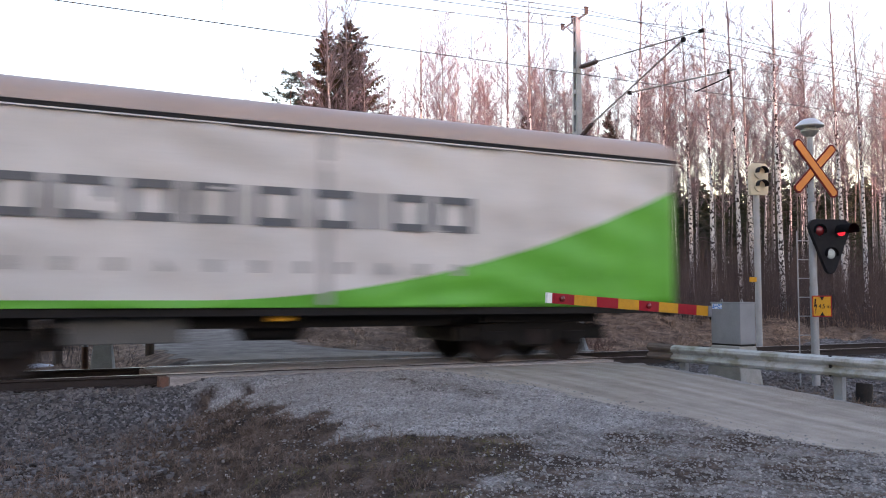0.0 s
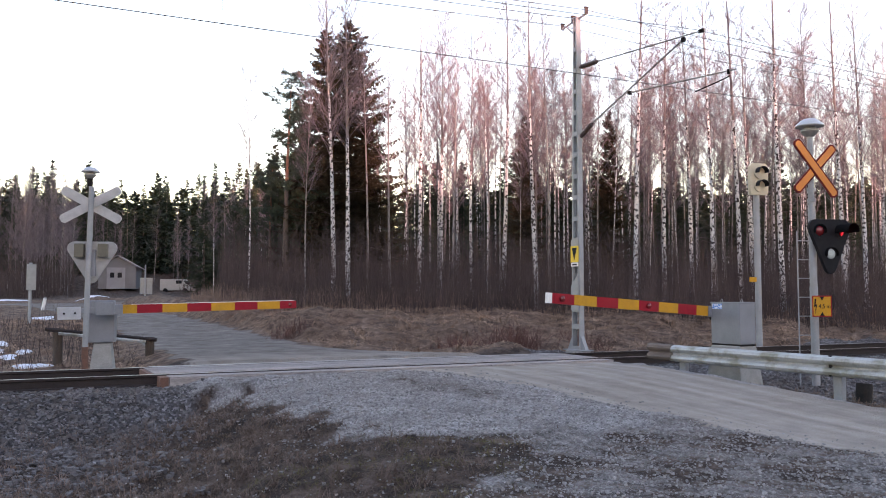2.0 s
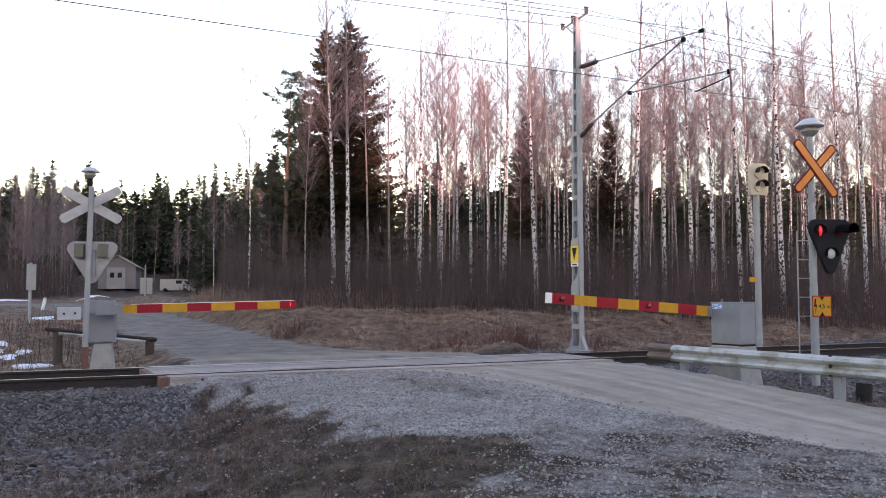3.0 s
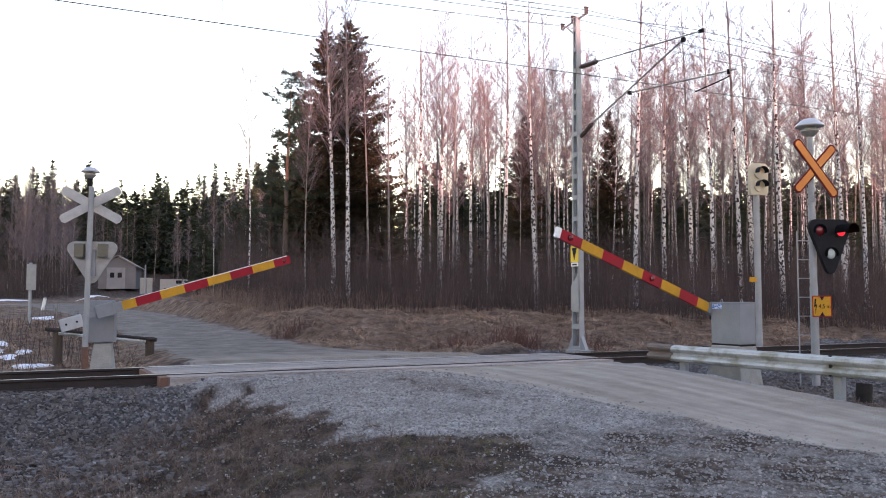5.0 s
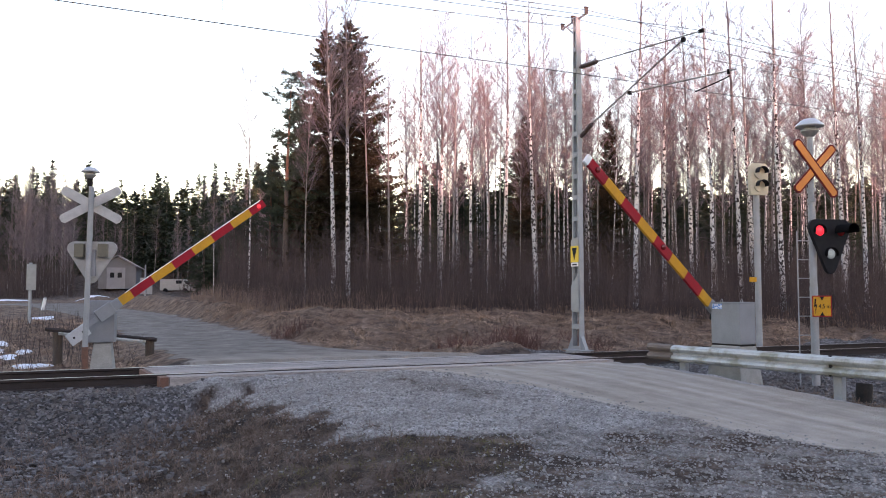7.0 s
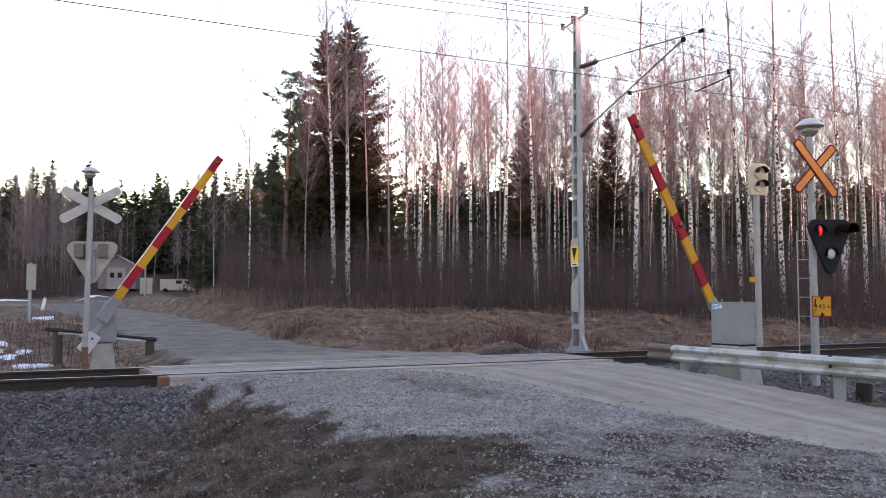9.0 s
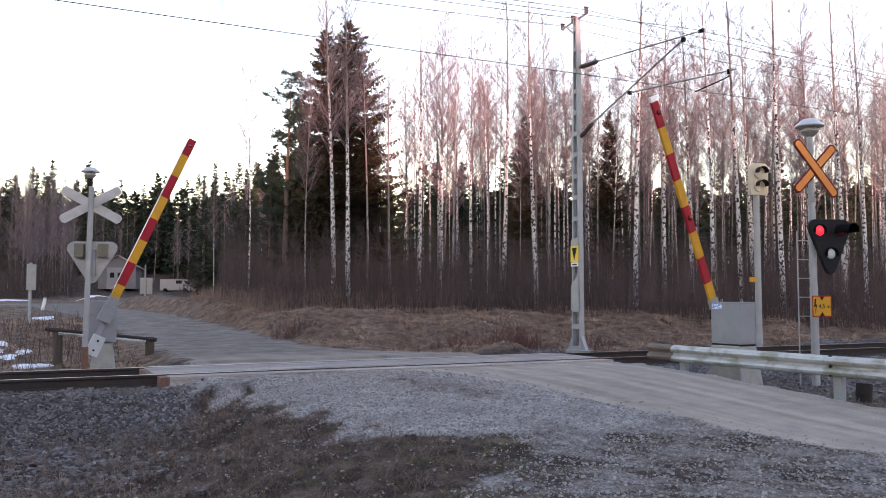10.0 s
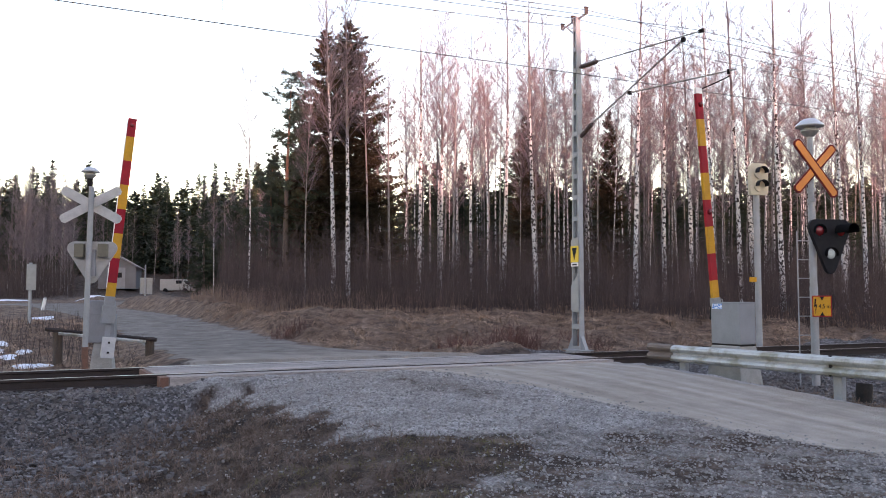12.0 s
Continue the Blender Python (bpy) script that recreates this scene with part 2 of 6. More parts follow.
def ground_material():
    mat = bpy.data.materials.new("earth_gravel_and_grass")
    mat.use_nodes = True
    nt = mat.node_tree
    n, l = nt.nodes, nt.links
    b = n["Principled BSDF"]
    b.inputs["Roughness"].default_value = 0.92
    b.inputs["Specular IOR Level"].default_value = 0.25
    tc = n.new("ShaderNodeTexCoord")

    def nz(scale, detail=8.0, rough=0.6):
        q = n.new("ShaderNodeTexNoise")
        q.inputs["Scale"].default_value, q.inputs["Detail"].default_value, q.inputs["Roughness"].default_value = scale, detail, rough
        l.new(tc.outputs["Object"], q.inputs["Vector"])
        return q.outputs[0]

    def ramp(fac, stops):
        q = n.new("ShaderNodeValToRGB")
        while len(q.color_ramp.elements) < len(stops):
            q.color_ramp.elements.new(0.5)
        for e, (p, c) in zip(q.color_ramp.elements, stops):
            e.position, e.color = p, (*c, 1)
        l.new(fac, q.inputs[0])
        return q.outputs[0]

    def mixed(fac, a, c):
        q = n.new("ShaderNodeMix")
        q.data_type = "RGBA"
        l.new(fac, q.inputs[0])
        l.new(a, q.inputs[6])
        l.new(c, q.inputs[7])
        return q.outputs[2]

    at = n.new("ShaderNodeVertexColor")
    at.layer_name = "cover"
    sep = n.new("ShaderNodeSeparateColor")
    l.new(at.outputs[0], sep.inputs[0])
    vor = n.new("ShaderNodeTexVoronoi")
    vor.inputs["Scale"].default_value = 30.0
    l.new(tc.outputs["Object"], vor.inputs["Vector"])
    vor2 = n.new("ShaderNodeTexVoronoi")
    vor2.inputs["Scale"].default_value = 55.0
    l.new(tc.outputs["Object"], vor2.inputs["Vector"])
    soil = ramp(nz(3.0, 10, 0.7), [(0.32, (0.016, 0.011, 0.009)), (0.5, (0.06, 0.04, 0.031)), (0.7, (0.19, 0.14, 0.112))])
    streak = n.new("ShaderNodeTexNoise")
    lane = n.new("ShaderNodeMapping")
    lane.inputs["Scale"].default_value = (2.6, 0.22, 1.0)
    lane.inputs["Rotation"].default_value = (0, 0, radians(-5))
    l.new(tc.outputs["Object"], lane.inputs[0])
    l.new(lane.outputs[0], streak.inputs["Vector"])
    streak.inputs["Scale"].default_value, streak.inputs["Detail"].default_value = 1.0, 5.0
    half = n.new("ShaderNodeValue")
    half.outputs[0].default_value = 0.45
    road_a = ramp(nz(2.6, 10, 0.66), [(0.3, (0.26, 0.22, 0.185)), (0.5, (0.36, 0.31, 0.265)), (0.7, (0.47, 0.41, 0.36))])
    road_b = ramp(streak.outputs[0], [(0.35, (0.22, 0.185, 0.155)), (0.5, (0.37, 0.325, 0.28)), (0.66, (0.53, 0.48, 0.43))])
    road = mixed(half.outputs[0], road_a, road_b)
    grav_a = ramp(vor2.outputs["Color"], [(0.0, (0.05, 0.046, 0.046)), (0.45, (0.27, 0.253, 0.246)), (0.8, (0.5, 0.475, 0.463)), (1.0, (0.85, 0.82, 0.8))])
    grav_b = ramp(nz(1.4, 9, 0.65), [(0.36, (0.15, 0.132, 0.122)), (0.6, (0.45, 0.428, 0.418))])
    # darker road beyond the track: the wood's shade is put into the colour
    road_far_shaded = ramp(nz(1.8, 10, 0.68), [(0.3, (0.11, 0.092, 0.08)), (0.5, (0.19, 0.165, 0.147)), (0.7, (0.28, 0.25, 0.225))])
    place = n.new("ShaderNodeSeparateXYZ")
    l.new(tc.outputs["Object"], place.inputs[0])
    beyond = n.new("ShaderNodeMapRange")
    beyond.inputs[1].default_value, beyond.inputs[2].default_value = 15.5, 19.0
    l.new(place.outputs[1], beyond.inputs[0])
    road = mixed(beyond.outputs[0], road, road_far_shaded)
    gravel = mixed(half.outputs[0], grav_a, grav_b)
    ball = ramp(vor.outputs["Color"], [(0.0, (0.03, 0.028, 0.028)), (0.5, (0.09, 0.083, 0.084)), (1.0, (0.3, 0.285, 0.29))])
    thatch = ramp(nz(3.2, 12, 0.72), [(0.32, (0.035, 0.021, 0.016)), (0.46, (0.12, 0.078, 0.056)), (0.58, (0.22, 0.148, 0.108)), (0.72, (0.38, 0.275, 0.205))])

    def ragged(out):
        q = n.new("ShaderNodeMath")
        q.operation = "ADD"
        l.new(out, q.inputs[0])
        r = n.new("ShaderNodeMapRange")
        r.inputs[3].default_value, r.inputs[4].default_value = -0.5, 0.5
        l.new(nz(5.0, 10, 0.75), r.inputs[0])
        l.new(r.outputs[0], q.inputs[1])
        r2 = n.new("ShaderNodeMapRange")
        r2.inputs[1].default_value, r2.inputs[2].default_value = 0.35, 0.65
        l.new(q.outputs[0], r2.inputs[0])
        return r2.outputs[0]

    c = mixed(ragged(at.outputs["Alpha"]), soil, thatch)
    c = mixed(ragged(sep.outputs[1]), c, gravel)
    c = mixed(ragged(sep.outputs[2]), c, ball)
    c = mixed(ragged(sep.outputs[0]), c, road)
    l.new(c, b.inputs["Base Color"])
    hm = n.new("ShaderNodeMath")
    hm.operation = "ADD"
    l.new(vor.outputs["Distance"], hm.inputs[0])
    l.new(nz(22.0, 8, 0.7), hm.inputs[1])
    bp = n.new("ShaderNodeBump")
    bp.inputs["Strength"].default_value, bp.inputs["Distance"].default_value = 0.9, 0.05
    l.new(hm.outputs[0], bp.inputs["Height"])
    l.new(bp.outputs[0], b.inputs["Normal"])
    return mat


def build_ground():
    xs, ys = stretched(-1500, 1500, -4, 22, 0.13), stretched(-900, 1500, 3.5, 32, 0.11)
    gx, gy = np.meshgrid(xs, ys)
    z = ground(gx, gy)
    nx, ny = len(xs), len(ys)
    me = bpy.data.meshes.new("ground")
    idx = np.arange(nx * ny).reshape(ny, nx)
    quads = np.stack([idx[:-1, :-1], idx[:-1, 1:], idx[1:, 1:], idx[1:, :-1]], -1).reshape(-1, 4)
    me.from_pydata(np.stack([gx, gy, z], -1).reshape(-1, 3).tolist(), [], quads.tolist())
    me.polygons.foreach_set("use_smooth", [True] * len(me.polygons))
    a = np.abs(gy - TRACK)
    crossing = sm(1.9, 2.9, gx) * sm(11.3, 10.7, gx)
    ballast = sm(3.0, 2.4, a) * (1 - crossing)
    ballast = np.maximum(ballast, 0.75 * sm(10.4, 12.6, gy) * sm(14, 13, gy) * sm(2.6, 1.4, gx))
    ballast = np.maximum(ballast, 0.62 * sm(9.0, 11.0, gy) * sm(14, 13, gy) * sm(11.8, 12.8, gx))
    road = road_amount(gx, gy) * np.where(gy < TRACK, 0.95, 1.0)
    apron = apron_amount(gx, gy)
    apron = apron * (0.82 + 0.2 * wob(gx, gy, 0.55, 12) - 0.36 * sm(1.0, 0.35, np.hypot((gx - 5.6 - 0.2 * (11.4 - gy)) / 0.75, (gy - 11.4) / 1.9)) - 0.42 * sm(9.2, 7.0, gy + 0.25 * wob(gx, gy, 0.5, 2)))
    apron = np.maximum(apron, 0.42 * sm(2.2, 1.0, gx) * sm(8.6, 7.4, gy))
    thatch = sm(17.2, 18.0, gy) * sm(75, 55, gy) * (1 - road)
    col = np.stack([road, apron, ballast, thatch], -1).reshape(-1, 4)
    at = me.color_attributes.new("cover", "FLOAT_COLOR", "POINT")
    at.data.foreach_set("color", col.astype(np.float32).ravel())
    me.materials.append(ground_material())
    ob = new("ground", me)
    return tagged(ob, "bare spring ground with gravel road, ballast and dead grass", "ground", kind="structure")


build_ground()


# ---- track ----
def rail_profile(yc, top=0.0):
    s = [(-0.036, 0), (0.036, 0), (0.036, -0.035), (0.010, -0.05), (0.010, -0.145), (0.075, -0.16), (0.075, -0.172), (-0.075, -0.172), (-0.075, -0.16), (-0.010, -0.145), (-0.010, -0.05), (-0.036, -0.035)]
    return [(yc + y, top + z) for y, z in s[::-1]]


def build_track():
    for y in (TRACK - 0.80, TRACK + 0.80):
        r = thing("rail", pose(0, 0, 0), "rusty steel rail with a polished running surface", "rail", "rails of the track")
        part("web", Geo().run(rail_profile(y, -0.003), -420, 420, 60), RAIL_RUST, r)
        part("running_surface", Geo().run([(y - 0.026, -0.004), (y - 0.026, 0), (y + 0.026, 0), (y + 0.026, -0.004)][::-1], -420, 420, 60), RAIL_TOP, r)
    g = Geo()
    g.box((0, 0, 0), (0.26, 2.6, 0.2))
    me = g.mesh("sleeper", CONCRETE, 0.015)
    for i in range(-60, 120):
        x = i * 0.61
        if 1.9 < x < 11.0:
            continue
        ob = solo("sleeper", me, None, "grey concrete railway sleeper bedded in ballast", "sleeper", "sleepers under the rails", at=pose(x, TRACK, -0.305))


build_track()


def build_deck():
    """Wooden planks between and beside the rails where the road crosses."""
    d = thing("crossing_deck", pose(0, 0, 0), "weathered timber planks of the level crossing deck", "crossing deck")
    random.seed(4)
    rows = [(TRACK - 0.62, 0.2), (TRACK - 0.4, 0.2), (TRACK - 0.18, 0.2), (TRACK + 0.04, 0.2), (TRACK + 0.26, 0.2), (TRACK + 0.48, 0.2)]
    for i, (y, w) in enumerate(rows):
        x = 2.0
        while x < 10.8:
            L = min(2.95, 10.85 - x)
            if L < 0.4:
                break
            g = Geo().box((x + L / 2, y + w / 2, -0.045), (L - 0.012, w - 0.012, 0.09))
            part("plank", g, WOOD, d, bevel=0.008)
            x += L
    for i in range(3):
        x0 = 2.15 + i * 2.9
        L = 2.9 if i < 2 else 2.85
        part("plank", Geo().box((x0 + L / 2, TRACK - 1.04, -0.11), (L - 0.012, 0.34, 0.19)), WOOD, d, bevel=0.008)
        part("plank", Geo().box((x0 + L / 2, TRACK + 1.05, -0.11), (L - 0.012, 0.34, 0.19)), WOOD, d, bevel=0.008)
    part("end_block", Geo().box((2.08, TRACK - 1.04, -0.12), (0.13, 0.335, 0.2)), END_WOOD, d, "reddish worn plank end", bevel=0.01)
    part("end_block", Geo().box((1.96, TRACK - 0.02, -0.09), (0.07, 1.3, 0.16)), END_WOOD, d, "reddish worn plank end", bevel=0.01)


build_deck()
# ---- overhead line mast ----
DULL_STEEL = material("dull_weathered_tube", (0.2, 0.195, 0.19), 0.7, 0.1, (0.11, 0.1, 0.095), 4, 40, 0.05)
SIGN_YELLOW = material("bright_yellow_enamel", (0.72, 0.5, 0.01), 0.5, 0, (0.62, 0.42, 0.02), 6, 60, 0.01, grain=0.05)

def build_mast():
    X0, Y0 = 12.88, 17.98
    m = thing("catenary_mast", pose(X0, Y0, -0.15, 0, 0.35, 0), "galvanised lattice steel overhead line mast on concrete foot", "mast")
    part("foot", Geo().box((0, 0, -0.25), (0.62, 0.62, 0.6), taper=0.75), CONCRETE, m, bevel=0.02)
    h = 8.73

    def half(z):
        return 0.185 - 0.105 * z / h
    for s in (-1, 1):
        g = Geo()
        for x0, x1, t0, t1 in ((-0.07, 0.07, 0.0, 0.012), (-0.07, -0.058, 0.012, 0.05), (0.058, 0.07, 0.012, 0.05)):
            vs = []
            for z in (0.05, h):
                a, b = s * (half(z) - t0), s * (half(z) - t1)
                vs += [(x0, a, z), (x1, a, z), (x1, b, z), (x0, b, z)]
            g.add(vs, [(3, 2, 1, 0), (4, 5, 6, 7), (0, 1, 5, 4), (1, 2, 6, 5), (2, 3, 7, 6), (3, 0, 4, 7)])
        part("upright", g, GALV, m)
        part("gusset", Geo().slab([(0.17, 0.05), (0.40, 0.05), (0.19, 0.42)], -0.05, 0.05, Matrix.Rotation(radians(90 * s), 4, "Z")), GALV, m)
    part("base_plate", Geo().box((0, 0, 0.06), (0.34, 0.86, 0.03)), GALV, m, bevel=0.006)
    for i in range(16):
        z = 0.1 + i * 0.555 if i != 2 else 1.09
        for x in (-0.076, 0.076):
            part("batten", Geo().box((x, 0, z), (0.01, 2 * half(z) - 0.03, 0.12)), GALV, m)
    face = Matrix.Rotation(radians(-90), 4, "Z")
    part("cover_plate", Geo().slab([(-0.165, 1.08), (0.165, 1.08), (0.16, 2.04), (-0.16, 1.7)], -0.1, -0.09, face), GALV, m)
    part("cap", Geo().box((0, 0, h), (0.17, 0.2, 0.03)), GALV, m)
    # bracket with three insulators across the top
    part("top_bracket", Geo().tube([(-0.02, 0.62, h - 0.12), (0, 0.1, h - 0.04), (0, -0.44, h + 0.0)], 0.03, 6).tube([(-0.02, 0.42, h - 0.12), (0, 0.09, h - 0.42)], 0.022, 6), GALV, m)
    for y, z in ((-0.42, h + 0.0), (0.16, h - 0.06), (0.64, h - 0.13)):
        part("insulator", Geo().box((0, y, z + 0.07), (0.1, 0.05, 0.16)).box((0, y, z + 0.16), (0.13, 0.07, 0.04)), CERAMIC, m, "dark brown insulator clamp", bevel=0.015)
    # the swivelled arm that carries the wires
    a = (Matrix.Rotation(radians(21), 4, "Z"))

    def arm(y, z):
        return tuple(a @ Vector((0, -y, z)))
    tip, joint, reg = arm(3.45, 7.65), arm(1.55, 6.49), arm(4.3, 6.59)
    part("stay_tube", Geo().tube([arm(0.65, 7.46), tip], 0.019, 8), DULL_STEEL, m)
    part("strut_tube", Geo().tube([arm(0.45, 5.87), arm(3.06, 7.58)], 0.023, 8), DULL_STEEL, m)
    part("registration_tube", Geo().tube([joint, reg], 0.02, 8), DULL_STEEL, m)
    part("hinge", Geo().box(joint, (0.09, 0.09, 0.09)).box(arm(3.0, 7.53), (0.07, 0.12, 0.12)).box(arm(4.1, 6.56), (0.05, 0.06, 0.12)), DARK_STEEL, m, bevel=0.02)
    part("steady_arm", Geo().tube([arm(4.14, 6.46), arm(3.8, 6.36), arm(3.28, 6.23)], 0.014, 6), DARK_STEEL, m)
    for p0, p1 in ((arm(0.08, 7.4), arm(0.66, 7.47)), (arm(0.1, 5.55), arm(0.48, 5.89))):
        p0, p1 = Vector(p0), Vector(p1)
        pts = [p0.lerp(p1, i / 16) for i in range(17)]
        part("insulator", Geo().tube(pts, [0.03, 0.04] + [0.056 if i % 2 else 0.07 for i in range(13)] + [0.04, 0.03], 12), CERAMIC, m, "dark brown ribbed insulator")
    part("clamp", Geo().box(tip, (0.06, 0.16, 0.09)), DARK_STEEL, m, bevel=0.02)
    # warning plates on the mast
    plate = part("warning_plate", Geo().box((-0.1, 0, 2.52), (0.012, 0.33, 0.42)), SIGN_YELLOW, m, "yellow plate with a black arrow pointing down")
    part("arrow", Geo().slab([(-0.11, 2.68), (0, 2.36), (0.11, 2.68)], -0.112, -0.107, face), BLACK, plate)
    low = part("number_plate", Geo().box((-0.1, 0, 2.25), (0.012, 0.3, 0.1)), WHITE, m, "small white plate")
    part("number_plate", Geo().box((-0.1, 0, 2.81), (0.012, 0.3, 0.15)), BACK_GREY, m, "small grey plate")
    part("writing_bar", Geo().box((-0.108, 0, 2.25), (0.004, 0.2, 0.04)), BLACK, low)
    return m


build_mast()


def build_wires():
    """Contact and carrying wire between this mast and the next ones out of sight, and the lines on the mast tops."""
    X0 = 14.1

    def span(y, z_mast, sag, r, name, x0=X0, y1=None):
        g = Geo()
        y1 = y if y1 is None else y1
        pts = []
        for k in range(-24, 49):
            x = x0 + k * 2.5
            f = (abs(k) % 24) / 24.0
            pts.append((x, y + (y1 - y) * (1 - abs(2 * f - 1)), z_mast - sag * 4 * f * (1 - f)))
        g.tube(pts, r, 5)
        return solo(name, g, WIRE, "thin dark overhead wire strung along the railway", "wire", "wires over the track")
    span(14.85, 6.09, 0.0, 0.01, "contact_wire", y1=15.2)
    span(14.8, 7.52, 0.6, 0.009, "carrying_wire", y1=15.1)
    span(17.57, 8.68, 0.7, 0.011, "feeder_wire", 12.9)
    span(18.14, 8.63, 0.7, 0.011, "return_wire", 12.9)
    span(18.62, 8.56, 0.7, 0.011, "return_wire", 12.9)
    for k in range(-5, 12):
        if k in (0,):
            continue
        x = X0 + k * 5.0 - 1.0
        f = (abs(x - X0) % 60) / 60
        zt = 7.52 - 2.4 * f * (1 - f)
        yy = 14.83 + 0.28 * (1 - abs(2 * f - 1))
        solo("dropper", Geo().tube([(x, yy, 6.09), (x, yy, zt)], 0.005, 4), WIRE, "thin vertical dropper wire between two overhead wires", "wire", "wires over the track")


build_wires()


# ---- crossing signals and barriers ----
def blade(L, w, cut=True):
    """Outline of one arm of the cross, lying along x, with pointed ends."""
    h, e = w / 2, w * 0.26
    return [(-L / 2 + e, -h), (L / 2 - e, -h), (L / 2, -h + e), (L / 2, h - e), (L / 2 - e, h), (-L / 2 + e, h), (-L / 2, h - e), (-L / 2, -h + e)]


def bell(parent, z, r):
    k = r / 0.27
    b = part("bell", Geo().lathe([(0.03, -0.01), (r * 0.97, 0.0), (r, 0.015), (r * 0.96, 0.035 * k), (r * 0.6, 0.12 * k), (r * 0.42, 0.15 * k), (0.02, 0.165 * k)], (0, 0, z), 28), DOME, parent, "pale domed warning bell", smooth=True)
    part("sounder", Geo().lathe([(0.05 * k, -0.2 * k), (0.1 * k, -0.17 * k), (0.17 * k, -0.09 * k), (0.17 * k, -0.06 * k), (0.12 * k, -0.04 * k), (0.12 * k, 0.0)], (0, 0, z), 20), BACK_GREY, b, smooth=True)
    part("neck", Geo().lathe([(0.045, -0.42 * k), (0.05, -0.19 * k)], (0, 0, z), 12), DARK_STEEL, b)


DOME = material("pale_blue_grey_dome", (0.5, 0.53, 0.56), 0.45, 0.1, (0.4, 0.42, 0.44), 4, 40, 0.02, grain=0.06)


def shield(w, h, cr=0.16):
    """A rounded triangle standing on its point: x, z pairs."""
    pts = []
    for (cx, cz), (a0, a1) in (((0.0, -h + 0.11), (205, 335)), ((w / 2 - cr, -cr), (-25, 90)), ((-w / 2 + cr, -cr), (90, 205))):
        r = 0.11 if cz < -h / 2 else cr
        for k in range(7):
            a = radians(a0 + (a1 - a0) * k / 6)
            pts.append((cx + r * math.cos(a), cz + r * math.sin(a)))
    return pts


def lens(parent, c, r, lit, unlit, m):
    """A lamp insert: a drum with a lit and an unlit face that turns about its upright axis."""
    g = Geo()
    ob = new("lamp_insert", g.lathe([(r, 0.0), (r, 0.006), (r * 0.85, r * 0.25), (r * 0.45, r * 0.42), (0.004, r * 0.46)], n=20, m=Matrix.Rotation(radians(90), 3, "X")).mesh("lamp_insert", [lit, unlit], smooth=True))
    n1 = len(ob.data.polygons)
    g2 = Geo()
    g2.v, g2.f = list(g.v), list(g.f)
    g2.lathe([(r, 0.0), (r, 0.006), (r * 0.85, r * 0.25), (r * 0.45, r * 0.42), (0.004, r * 0.46)], n=20, m=Matrix.Rotation(radians(-90), 3, "X"))
    me = g2.mesh("lamp_insert", [lit, unlit], smooth=True)
    for i, p in enumerate(me.polygons):
        p.material_index = 0 if i < n1 else 1
    ob.data = me
    ob.parent = parent
    ob.matrix_basis = m
    return ob


